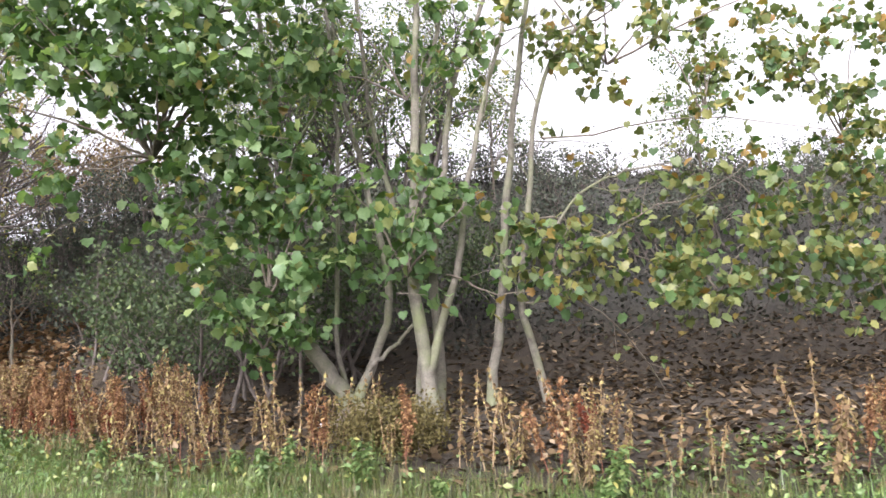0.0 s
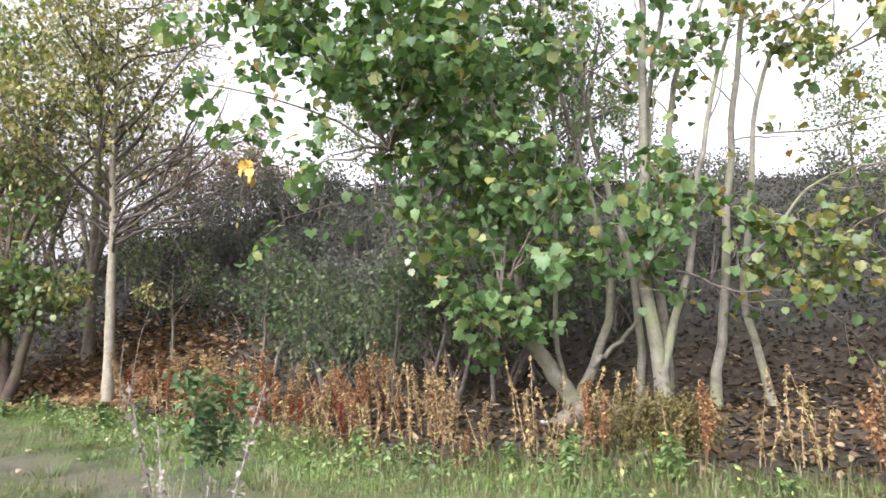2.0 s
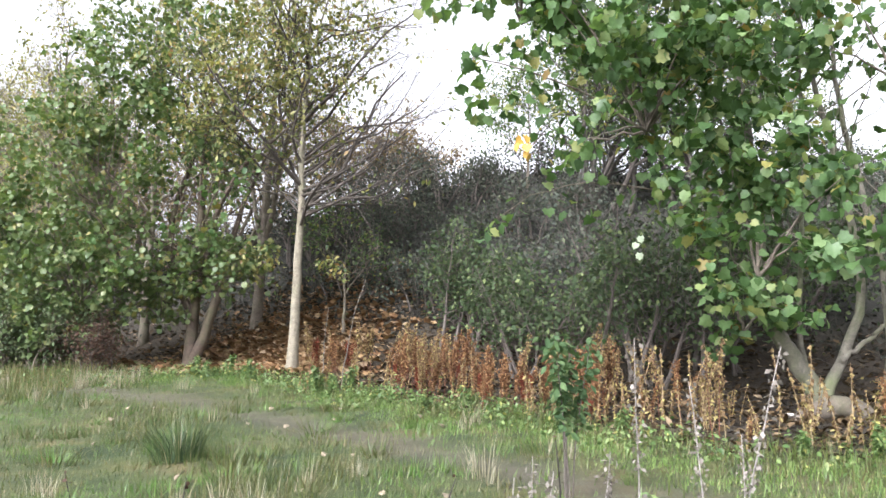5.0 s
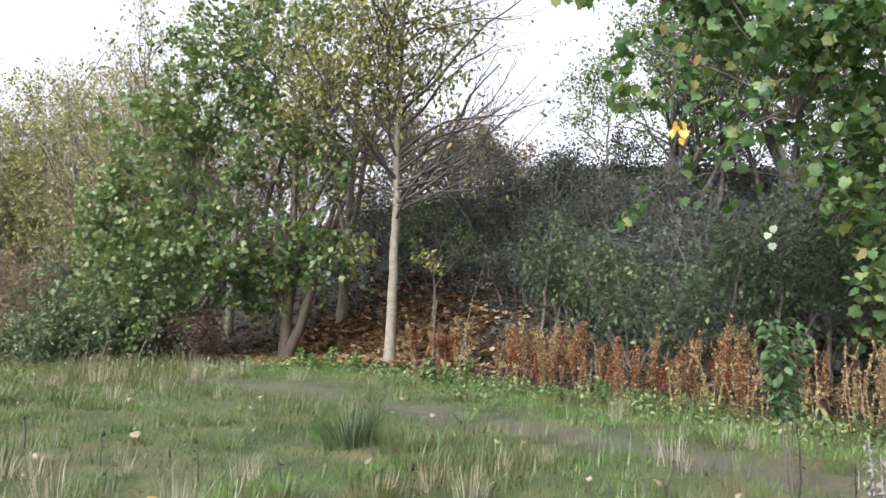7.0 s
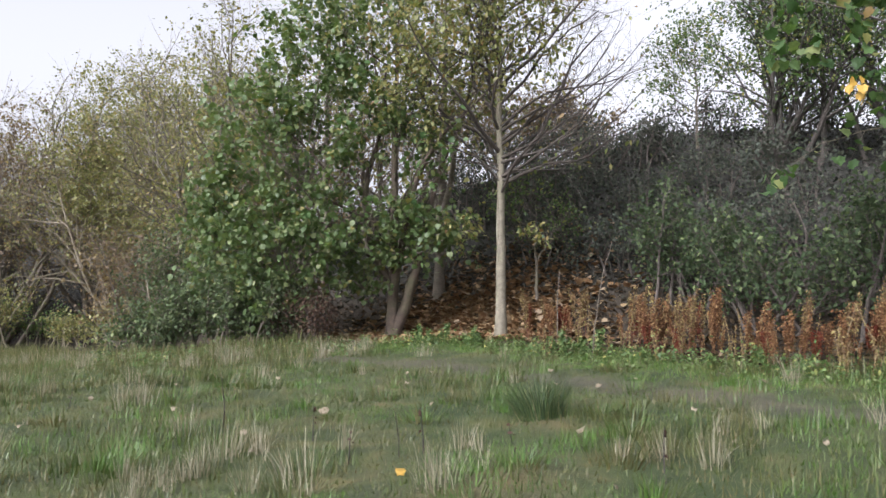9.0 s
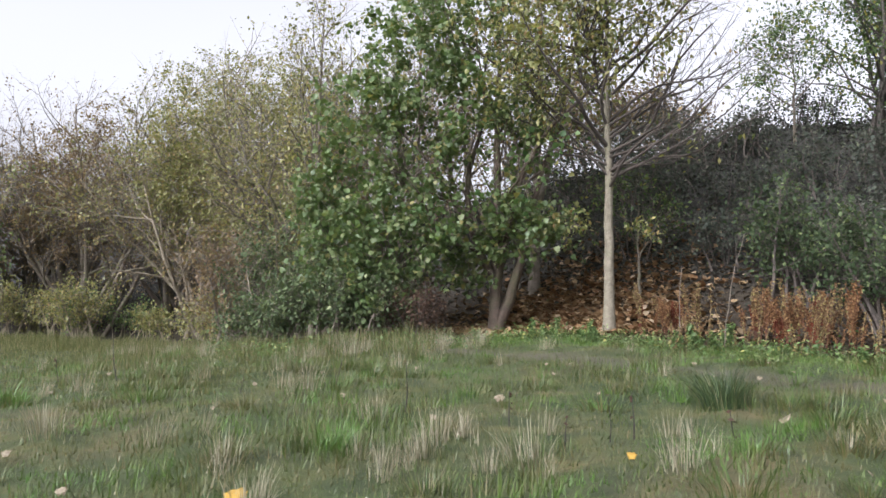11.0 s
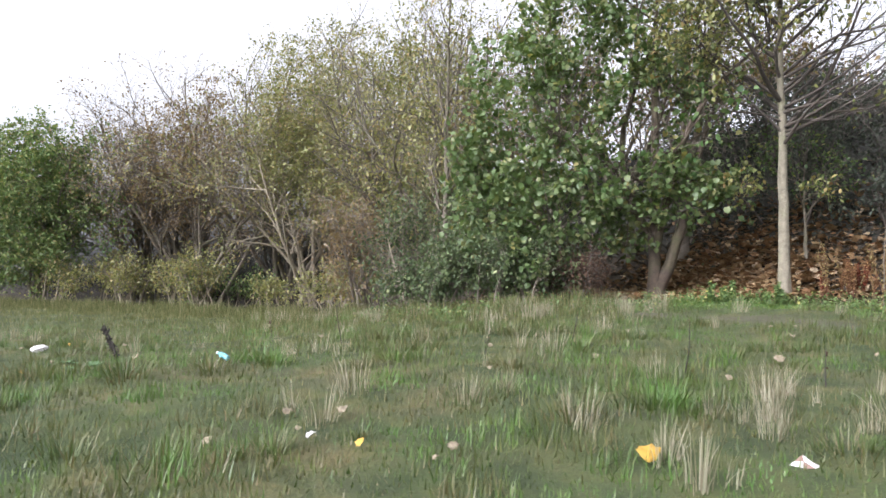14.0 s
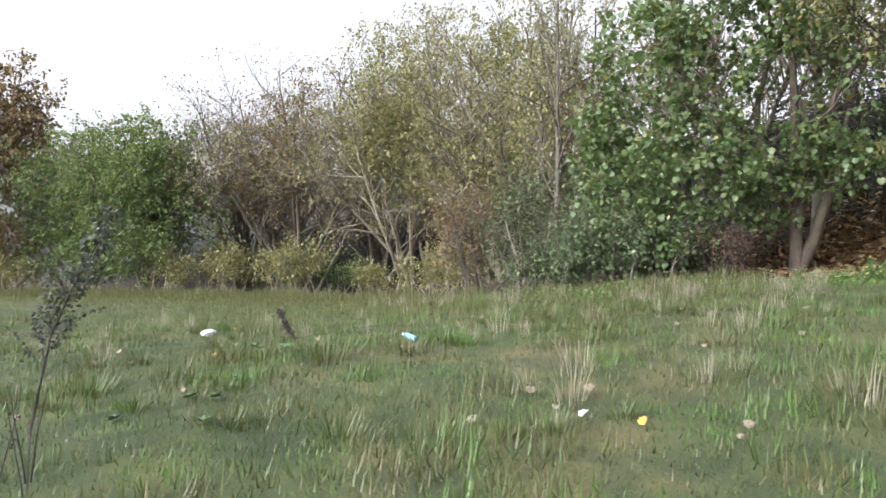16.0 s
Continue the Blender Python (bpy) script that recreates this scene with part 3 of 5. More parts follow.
    blobs = [((3.7, 8.7, 6.3), (2.2, 1.3, 1.6), 152), ((5.1, 8.8, 4.3), (1.15, 1.0, 1.3), 52), ((4.3, 9.0, 8.3), (2.6, 1.6, 1.5), 84), ((5.0, 9.1, 3.1), (0.8, 0.6, 0.5), 14),
             ((6.8, 8.5, 4.2), (1.4, 0.6, 0.9), 34), ((9.0, 8.7, 3.9), (1.0, 0.6, 0.6), 20), ((11.2, 8.6, 3.55), (2.0, 0.9, 0.55), 36), ((13.9, 8.6, 3.5), (1.5, 0.8, 0.9), 34),
             ((11.4, 8.9, 6.5), (2.2, 0.8, 1.0), 22), ((10.0, 9.0, 7.5), (2.6, 1.1, 1.2), 26), ((7.0, 9.0, 6.9), (1.8, 0.9, 1.2), 20), ((13.8, 9.0, 6.6), (1.8, 0.9, 1.6), 34),
             ((2.1, 8.8, 7.2), (1.1, 0.9, 1.0), 36), ((12.4, 9.0, 4.7), (2.6, 0.9, 0.6), 26), ((14.6, 9.0, 5.2), (1.2, 0.9, 1.2), 24),
             # last two: unseen upper crown, added above the view to shade the ground
             ((8.0, 10.6, 10.4), (3.4, 2.6, 1.2), 120), ((13.0, 10.6, 10.2), (3.4, 2.6, 1.1), 110)]
    tw, lp, boughs = sprays(rng, at, blobs)
    for l in boughs:
        wood(tree, "limb", [l], M_TWIG, 4)
    wood(tree, "twig_spray", twigs + tw, M_TWIG, 3, kind="stuff")
    pts = np.concatenate([pts, lp])
    far = pts[:, 0] + at[0] > 7.6
    far &= rng.random(len(pts)) < np.clip((pts[:, 0] + at[0] - 6.5) / 3.0, 0.3, 0.8)
    crown_meshes(tree, rng, pts[~far], "lobed", 0.142, M_SYC, "broad lobed leaves, green with yellow ones", 0.7, 0.6, 300, M_SYC_ONE, (-2.0, -6.0))
    crown_meshes(tree, rng, pts[far], "lobed", 0.138, M_SYC_YEL, "thin yellowing leaves", 0.7, 0.6)
    tpl = leaf_template("lobed")
    for me, spots in ((mesh_of("leaf", tpl[0], tpl[1], M_YLEAF), ((2.05, 8.18, 4.78), (2.1, 8.15, 4.72), (2.12, 8.2, 4.66), (2.02, 8.2, 4.74), (2.08, 8.15, 4.82), (2.16, 8.2, 4.6))),
                      (mesh_of("leaf", tpl[0], tpl[1], M_PALELEAF), ((4.08, 10.76, 4.0), (4.1, 10.7, 3.85), (4.12, 10.72, 4.1), (5.14, 11.2, 5.8)))):
        for p in spots:
            ob = child("leaf", me, tree, "bright autumn-coloured leaf")
            ob.location = np.array(p) - np.array(at)
            ob.rotation_euler = (-1.3 + rng.normal(0, 0.2), rng.normal(0, 0.4), math.pi + rng.normal(0, 0.7))
            ob.scale = [0.115] * 3
    return tree


sycamore_clump()


def grown_tree(name, at, seed, label, height_m, clear, r0, n_limbs, limb_len, limb_angle, leaf_kind, leaf_size, leaf_mat, per_m,
               keep=None, bark=M_BARK_DARK, twig_mat=M_TWIG, leads=(), limb_up=0.06, twigs_per=9, sub=3, twig_len=0.9, lean=(0, 0), singles=0,
               crown_label="", blobs=(), twig_keep=None, limb_bark=None, category="tree", limb_wob=0.1):
    rng = np.random.default_rng(seed)
    tree = thing(name, (at[0], at[1], hz(*at)), label, category)
    base = np.array([0, 0, -0.15])
    pts = np.array([base + (np.array([lean[0] * s * s, lean[1] * s * s, height_m * s])) for s in np.linspace(0, 1, 24)])
    pts[3:] += np.cumsum(rng.normal(0, 0.012, (21, 3)), 0) * [1, 1, 0]
    rad = r0 * np.clip(1 - 0.92 * np.linspace(0, 1, 24), 0.06, 1)
    rad[0] *= 1.4
    rad[1] *= 1.12
    trunk = (pts, rad)
    bole = wood(tree, "trunk", [trunk], bark, 10)
    limbs = sprout(rng, trunk, n_limbs, clear / height_m, 0.97, limb_angle, limb_len, 0.014, limb_wob, limb_up, 8, 0.55)
    for d0, z0, ln, rr in leads:
        limbs.append(branch(rng, np.array([0, 0, z0]), np.array(d0) / np.linalg.norm(d0), ln, rr, 0.13, 0.02, 12, 0.12))
    twigs = []
    for l in limbs:
        wood(bole, "limb", [l], limb_bark or bark, 6)
        twigs += sprout(rng, l, twigs_per, 0.2, 1.0, 42, twig_len * 1.6, 0.007, 0.16, 0.03, 6, 0.4)
    subs = []
    for t in twigs:
        subs += sprout(rng, t, sub, 0.2, 1.0, 45, twig_len * 0.7, 0.006, 0.2, 0.02, 4, 0.3)
    if twig_keep is not None:
        subs = [t for t in subs if rng.random() < twig_keep(t[0][0])]
    lv = along(rng, twigs + subs, per_m, 0.07)
    if keep is not None:
        lv = lv[rng.random(len(lv)) < keep(lv)]
    if blobs:
        tw, lp, boughs = sprays(rng, (at[0], at[1], hz(*at)), blobs)
        for l in boughs:
            wood(bole, "limb", [l], twig_mat, 4)
        subs = subs + tw
        lv = np.concatenate([lv, lp])
    wood(tree, "twig_spray", twigs + subs, twig_mat, 3, kind="stuff")
    crown_meshes(tree, rng, lv, leaf_kind, leaf_size, leaf_mat, crown_label, 0.5, 0.7, singles, M_SYC_ONE, (2.0, -8.0))
    return tree


# slim pale-stemmed maple, twigs bare on one side
grown_tree("maple_tree", (-1.75, 16.3), 11, "slim maple with a straight pale trunk, crown half bare of leaves", 9.6, 3.25, 0.125, 30, 4.0, 58, "oval", 0.125, M_YEL, 6.6,
           keep=lambda p: np.clip(0.7 - 0.5 * np.maximum(p[:, 0], -0.4) + 0.22 * (p[:, 2] - 5.5), 0.05, 1.0), twig_keep=lambda p: np.clip(1.0 - 0.2 * p[0], 0.5, 1.0), bark=M_BARK_ROW, limb_bark=M_LIMB_MAPLE, twig_mat=M_LIMB_MAPLE, limb_up=0.0, limb_wob=0.15, twigs_per=12, sub=5, twig_len=1.0,
           leads=tuple(((1.0, sy, uz), z0, ln, 0.036) for sy, uz, z0, ln in ((-0.1, 0.75, 3.3, 4.4), (0.1, 0.35, 3.4, 4.0), (-0.35, 0.5, 3.5, 4.0), (0.4, 0.4, 3.6, 3.8), (0.0, 0.6, 3.9, 4.0),
                                                                              (-0.3, 0.25, 3.8, 3.6), (0.3, 0.7, 4.3, 3.8), (-0.2, 0.45, 4.5, 3.6), (0.15, 1.1, 4.2, 4.2), (-0.5, 0.9, 4.6, 3.8)))
           + (((-0.6, 0.0, 0.9), 3.35, 4.2, 0.03), ((-0.9, -0.1, 0.5), 3.6, 3.6, 0.025), ((-1.0, 0.2, 0.3), 3.7, 3.2, 0.022)),
           blobs=(((-0.95, 16.3, 4.1), (0.35, 0.3, 0.22), 5), ((-2.6, 16.2, 4.1), (0.5, 0.3, 0.3), 8), ((-2.2, 16.0, 9.3), (2.2, 1.4, 1.7), 85), ((-3.3, 16.0, 8.0), (1.4, 1.0, 1.4), 46), ((-2.0, 16.1, 7.8), (1.9, 1.2, 1.1), 44)))
# broad leafy sycamore with a leaning double trunk
grown_tree("sycamore_tree", (-4.25, 17.4), 12, "leafy green sycamore with a thick brown forked trunk", 8.5, 2.4, 0.15, 14, 2.8, 60, "lobed", 0.12, M_SYC_THIN, 4.4,
           keep=lambda p: np.clip(0.9 - 0.25 * np.maximum(p[:, 0] - 0.4, 0), 0.1, 1), bark=M_BARK_BROWN, limb_up=0.03, twigs_per=8, sub=2,
           leads=(((0.42, -0.05, 1), -0.1, 5.5, 0.15), ((-0.42, -0.1, 1), 1.2, 7.0, 0.10), ((-0.9, -0.4, 1.0), 1.8, 4.6, 0.06), ((0.3, -0.1, 1), 0.9, 6.0, 0.11), ((-1, -0.5, 0.5), 1.8, 3.6, 0.05)), singles=150,
           blobs=(((-6.4, 16.7, 6.6), (2.2, 1.6, 2.4), 235), ((-6.5, 16.4, 3.9), (2.0, 1.3, 1.3), 165), ((-3.7, 16.9, 4.1), (1.3, 0.9, 0.8), 85), ((-5.6, 17.4, 9.3), (2.3, 1.5, 1.9), 115), ((-8.2, 16.8, 4.6), (0.9, 0.9, 1.5), 80), ((-4.0, 17.3, 7.0), (1.5, 1.1, 2.0), 45), ((-7.0, 16.3, 2.6), (1.7, 1.0, 0.9), 80), ((-4.9, 16.9, 3.2), (0.9, 0.8, 0.6), 30)))
# tall dark-stemmed trees behind
grown_tree("ash_tree", (-3.4, 20.2), 13, "tall dark-stemmed tree with thin yellowing leaves", 11, 4.0, 0.15, 20, 3.0, 45, "small", 0.11, M_YEL, 6.0, bark=M_BARK_DARK,
           leads=(((0.22, 0, 1), 1.6, 9.0, 0.09), ((-0.25, 0.1, 1), 2.0, 8.5, 0.08)))
grown_tree("ash_tree", (-6.8, 21.5), 14, "dark-stemmed tree with thin yellowing leaves", 10, 3.0, 0.13, 20, 3.0, 48, "small", 0.12, M_YEL, 6.0, bark=M_BARK_DARK)
grown_tree("ash_tree", (-10.2, 22.5), 15, "slender tree with bare upright twigs", 11, 2.5, 0.11, 24, 3.0, 38, "small", 0.12, M_OLIVE, 3.0, bark=M_BARK_DARK, limb_up=0.06)
# scrubby trees on the bank
for i, (x, y, h, n) in enumerate(((4.0, 22.6, 3.6, 20), (11.5, 21.5, 3.6, 18), (16.5, 18.0, 5.0, 20), (-0.9, 18.2, 2.6, 6))):
    grown_tree("bank_tree", (x, y), 20 + i, "thin dark tree with small leaves on the bank", h, 0.9, 0.05, n, 1.6, 50, "small", 0.10, M_DEEP, 9.0,
               twigs_per=8, sub=3, twig_len=0.7, category="tree", limb_up=0.03)


# ---- shrubs along the far side of the field ----
def thicket(name, at, seed, label, h, spread, n_stems, leaf_mat, leaf_size, per_m, bark, twig_mat, keep=None, category="shrub", kindl="small", twigs_n=11, blobs=()):
    rng = np.random.default_rng(seed)
    tree = thing(name, (at[0], at[1], hz(*at)), label, category)
    twigs = []
    for i in range(n_stems):
        a = rng.uniform(0, 6.28)
        lean = rng.uniform(0.1, 0.75)
        d = np.array([math.cos(a) * lean, math.sin(a) * lean * 0.7, 1.0])
        st = branch(rng, (rng.normal(0, 0.12 * spread), rng.normal(0, 0.1 * spread), -0.1), d / np.linalg.norm(d), h * rng.uniform(0.7, 1.0), 0.011 * h + 0.012, 0.09, 0.02, 11, 0.2)
        stem = wood(tree, "stem", [st], bark, 6)
        limbs = sprout(rng, st, 11, 0.28, 0.98, 46, 0.38 * h * min(spread / 3, 1), 0.015 if h > 6 else 0.011, 0.14, 0.03, 6, 0.4)
        for l in limbs:
            if h > 6:
                wood(stem, "limb", [l], bark, 4)
            else:
                twigs.append(l)
            twigs += sprout(rng, l, twigs_n, 0.15, 1, 48, 0.16 * h, 0.007, 0.18, 0.02, 4, 0.3)
    wood(tree, "twig_spray", twigs, twig_mat, 3, kind="stuff")
    lv = along(rng, twigs, per_m, 0.12)
    if h > 6:
        lv = lv[rng.random(len(lv)) < np.clip(1.35 - 0.9 * lv[:, 2] / h, 0.35, 1) * np.clip(lv[:, 2] / (0.4 * h), 0.2, 1)] if category == "shrub" else lv
    if keep is not None:
        lv = lv[rng.random(len(lv)) < keep(lv)]
    if blobs:
        tw, lp, _ = sprays(rng, (at[0], at[1], hz(*at)), blobs, 0.9, 16)
        wood(tree, "twig_spray", tw, twig_mat, 3, kind="stuff")
        lv = np.concatenate([lv, lp])
    n = len(lv)
    vs, fs = scatter(leaf_template(kindl), lv, turns(rng, n, 0.4, 0.8), leaf_size * rng.uniform(0.6, 1.3, n))
    child("crown", mesh_of("crown", vs, fs, leaf_mat), tree, "", "stuff")
    return tree


for i, (x, y, h) in enumerate(((5.3, 20.3, 6.2), (8.6, 20.0, 6.6))):
    thicket("bank_tree", (x, y), 44 + i, "many-stemmed dark tree with small leaves on the bank", h, 4, 10, M_DEEP, 0.10, 9.0, M_BARK_BLACK, M_BARK_BLACK, category="tree",
            blobs=(((x, y - 0.3, hz(x, y) + 0.72 * h), (2.3, 1.2, 0.32 * h), 140), ((x + 0.9, y - 0.4, hz(x, y) + 0.4 * h), (1.3, 1.0, 0.2 * h), 40)))
for i, (x, y, h) in enumerate(((1.6, 20.0, 1.5), (3.4, 19.4, 2.0), (5.2, 18.2, 2.2), (7.4, 17.4, 2.2), (3.0, 22.2, 1.7), (6.8, 22.6, 1.6), (9.6, 21.6, 1.8), (10.4, 17.5, 2.0), (13.0, 19.0, 2.0), (11.6, 16.2, 2.2), (16.0, 17.2, 2.3), (18.2, 16.4, 2.2), (17.0, 20.0, 2.0), (20.5, 18.5, 2.2), (22.5, 21.0, 2.2), (13.0, 21.8, 2.0), (5.0, 23.6, 1.5), (11.8, 23.6, 1.4), (8.6, 23.8, 1.5), (15.5, 22.5, 1.6), (19.0, 20.5, 1.8), (-0.5, 19.6, 1.5), (1.0, 18.2, 1.6), (2.6, 17.4, 1.9), (0.4, 21.8, 1.4), (2.0, 23.4, 1.3), (-1.0, 22.6, 2.5), (0.3, 22.7, 2.4), (1.4, 22.3, 2.2), (-2.3, 22.4, 2.4), (-0.3, 21.0, 2.0), (14.0, 16.5, 1.8), (4.4, 16.2, 2.0))):
    thicket("scrub_bush", (x, y), 400 + i, "dark tangled scrub bush on the bank", h, 3, 8, M_SCRUB, 0.10, 5.0, M_TWIG_DARK, M_TWIG_DARK, twigs_n=9)
thicket("willow", (-18.6, 33.5), 131, "olive-leaved willow with pale splayed stems", 10.0, 4, 11, M_OLIVE, 0.14, 5.0, M_TWIG_PALE, M_TWIG_PALE, blobs=(((-18.9, 32.8, 8.6), (3.9, 1.9, 3.1), 900), ((-17.4, 32.5, 5.6), (2.8, 1.4, 1.5), 170)))
thicket("willow", (-14.3, 31.5), 32, "tall olive willow with upright bare twigs", 12.5, 3, 9, M_OLIVE, 0.14, 4.0, M_BARK_DARK, M_TWIG_PALE, blobs=(((-14.3, 31, 6.4), (2.4, 1.5, 3.0), 260), ((-14.0, 31, 10.6), (2.4, 1.4, 2.6), 280)))
thicket("willow", (-21.5, 36.5), 33, "tall willow with thin grey-green leaves", 13.0, 4, 9, M_OLIVE, 0.14, 4.5, M_BARK_DARK, M_TWIG_PALE, twigs_n=14, blobs=(((-19.6, 36, 12.8), (3.8, 1.6, 2.4), 330), ((-21.6, 36, 9.0), (2.6, 1.6, 2.8), 200)))
thicket("hawthorn", (-25.8, 34.5), 34, "almost bare russet-brown hawthorn", 12.0, 4, 15, M_RUSSET, 0.13, 4.0, M_BARK_DARK, M_TWIG, twigs_n=16, blobs=(((-26.3, 34, 7.4), (3.6, 1.8, 3.8), 460), ((-24.6, 34, 10.4), (1.8, 1.3, 2.0), 90)))
thicket("hawthorn", (-11.0, 27.0), 35, "olive-brown hawthorn with dense fine twigs", 9.5, 3, 9, M_OLIVE, 0.13, 5.5, M_BARK_DARK, M_TWIG, blobs=(((-11.2, 26.5, 5.0), (2.3, 1.4, 2.6), 240), ((-11.6, 26.5, 8.4), (1.7, 1.2, 2.0), 110)))
thicket("hawthorn", (-12.8, 22.5), 36, "low brownish half-bare hawthorn at the field edge", 4.0, 3, 8, M_RUSSET, 0.11, 5.0, M_BARK_DARK, M_TWIG)
thicket("hawthorn", (-10.4, 19.5), 41, "low grey-green hawthorn at the field edge", 3.6, 3, 8, M_BUSH, 0.11, 5.0, M_TWIG_PALE, M_TWIG)
thicket("hawthorn", (-29.5, 36.5), 37, "bare twiggy brown hawthorn", 9.5, 4, 12, M_RUSSET, 0.13, 4.0, M_BARK_DARK, M_TWIG, twigs_n=16, blobs=(((-29.6, 36, 6.0), (2.6, 1.5, 3.2), 260),))
thicket("oak_tree", (-33.3, 32.5), 38, "round dark green oak at the field edge", 8.5, 4, 9, M_OAK, 0.18, 6.0, M_BARK_DARK, M_TWIG, category="tree", blobs=(((-33.0, 32, 6.2), (3.7, 2.4, 3.6), 1100), ((-33.1, 31.5, 3.0), (3.6, 1.9, 1.7), 300)))
thicket("oak_tree", (-38.5, 34.0), 39, "dark green oak at the field edge", 8.5, 4, 8, M_OAK, 0.18, 6.0, M_BARK_DARK, M_TWIG, category="tree", blobs=(((-38.4, 33.5, 6.2), (3.2, 2.2, 3.6), 800), ((-38, 33, 2.6), (3.4, 1.8, 1.6), 240)))
thicket("oak_tree", (-44.0, 34.0), 40, "tall brownish oak with pale trunk", 12.5, 4, 7, M_RUSSET, 0.26, 5.0, M_BARK_PALE, M_TWIG, category="tree", blobs=(((-43.4, 33.5, 9.6), (2.9, 2.0, 4.2), 460), ((-44, 33, 3.6), (3.4, 2.0, 2.2), 180)))
for i, (x, y, h) in enumerate(((-24.0, 32.0, 2.4), (-27.5, 31.4, 2.6), (-16.2, 29.0, 2.0), (-31, 31, 2.4), (-36, 31.5, 2.4), (-41, 31.5, 2.4), (-29.5, 33, 3.0), (-14.2, 25.5, 2.2), (-22.0, 33.0, 1.8), (-23.2, 31.0, 3.0), (-25.2, 31.6, 2.2), (-19.6, 31.0, 1.7))):
    thicket("low_shrub", (x, y), 50 + i, "low yellow-green shrub at the field edge", h, 3, 9, M_OLIVE if i % 4 else M_HERB, 0.13, 5.0, M_TWIG_PALE, M_TWIG, twigs_n=8)
thicket("low_shrub", (6.4, 7.4), 65, "round olive-brown bushy weed at the wood edge", 0.55, 1.5, 14, M_KHAKI, 0.04, 80.0, M_TWIG, M_TWIG)
thicket("dead_bush", (-5.7, 16.0), 66, "withered red-brown bush under the sycamore", 1.3, 3, 9, M_DARKRUST, 0.06, 12.0, M_TWIG_DARK, M_TWIG_DARK)
for i, (x, y, h) in enumerate(((-7.2, 15.9, 1.7), (-8.5, 16.3, 1.9), (-6.3, 16.7, 1.3), (-7.6, 18.6, 3.0), (-9.3, 16.2, 1.3))):
    thicket("bramble_bush", (x, y), 70 + i, "dense grey-green bramble bush under the trees", h, 3, 11, M_BUSH, 0.095, 9.0, M_TWIG, M_TWIG)
for i, (x, y, h) in enumerate(((4.6, 12.4, 3.0), (6.3, 13.4, 3.2), (3.0, 14.2, 2.4), (2.0, 16.0, 2.6), (8.4, 14.5, 2.6))):
    thicket("elder_bush", (x, y), 80 + i, "dark green bush at the foot of the bank", h, 3, 9, M_ELDER, 0.10, 8.0, M_TWIG_DARK, M_TWIG_DARK)
for i, (x, y, h) in enumerate(((-1.4, 24.3, 3.8), (0.6, 24.6, 2.4), (-5.0, 24.0, 6.4), (-8.5, 25.0, 6.2), (-17.0, 37.5, 5.6), (-23.5, 39.5, 6.2), (-28.0, 39.5, 6.2), (-13.0, 34.5, 5.4))):
    thicket("hawthorn", (x, y), 440 + i, "bare twiggy hawthorn on the bank behind the trees", h, 4, 9, M_RUSSET, 0.11, 6.0, M_BARK_DARK, M_TWIG, twigs_n=14)
dead_wood("dead_stalk", (-0.3, 12.3), "thin pale dead stalk leaning among docks", [(-0.17, 12.3, 2.6), (-0.08, 12.28, 3.0), (0.04, 12.28, 3.43)], 0.010, 0.005, M_TWIG)
dead_wood("dead_stalk", (-0.75, 13.6), "thin pale dead stalk among docks", [(-0.74, 13.6, 2.6), (-0.7, 13.6, 3.0)], 0.011, 0.006, M_TWIG)


# ---- undergrowth ----
def stuff(name, vs, fs, mat, label, category):
    return tagged(new(name, mesh_of(name, vs, fs, mat)), label=label, category=category, kind="stuff")


def field_points(rng, n, x0, x1, y0, y1):
    return rng.uniform(x0, x1, n), rng.uniform(y0, y1, n)


def on_ground(x, y, up=0.0):
    return np.stack([x, y, height(x, y) + up], -1)


def lay_grass():
    rng = np.random.default_rng(81)
    x, y = field_points(rng, 720000, -30, 14, 2.0, 26)
    edge = np.interp(x, EDGE_X, EDGE_Y)
    far = np.hypot(x + 2, y) / 22
    ok = (y < edge + 0.5) & (rng.random(len(x)) > 0.75 * far) & (rng.random(len(x)) < 0.25 + smooth(0.15, 0.7, path_distance(x, y)))
    x, y = x[ok], y[ok]
    n = len(x)
    patch = 0.5 + 0.5 * waves(x * 1.3, y * 1.3)
    fine = 0.5 + 0.5 * np.sin(x * 3.1 + 2 * np.sin(y * 1.3)) * np.cos(y * 2.7 + 1.5 * np.sin(x * 1.1))
    tall = rng.uniform(0.04, 0.11, n) * (0.5 + 0.7 * patch + 1.6 * smooth(0.55, 0.95, patch) + 1.3 * smooth(0.6, 1.0, fine) + 1.6 * smooth(-1.6, 0.0, y - edge[ok]))
    rots = euler_mats(rng.uniform(0, 6.28, n), rng.normal(0.85, 0.4, n), np.zeros(n))
    sz = np.stack([rng.uniform(0.007, 0.014, n), tall, tall], -1)
    tv, tf = leaf_template("blade")
    vs = np.einsum("nij,nkj->nki", rots, tv[None] * sz[:, None]) + on_ground(x, y, -0.01)[:, None]
    fs = tf[None] + (np.arange(n) * 3)[:, None, None]
    stuff("grass", vs.reshape(-1, 3), fs.reshape(-1, 3), M_GRASS, "short rough grass with straw in it", "grass")


lay_grass()


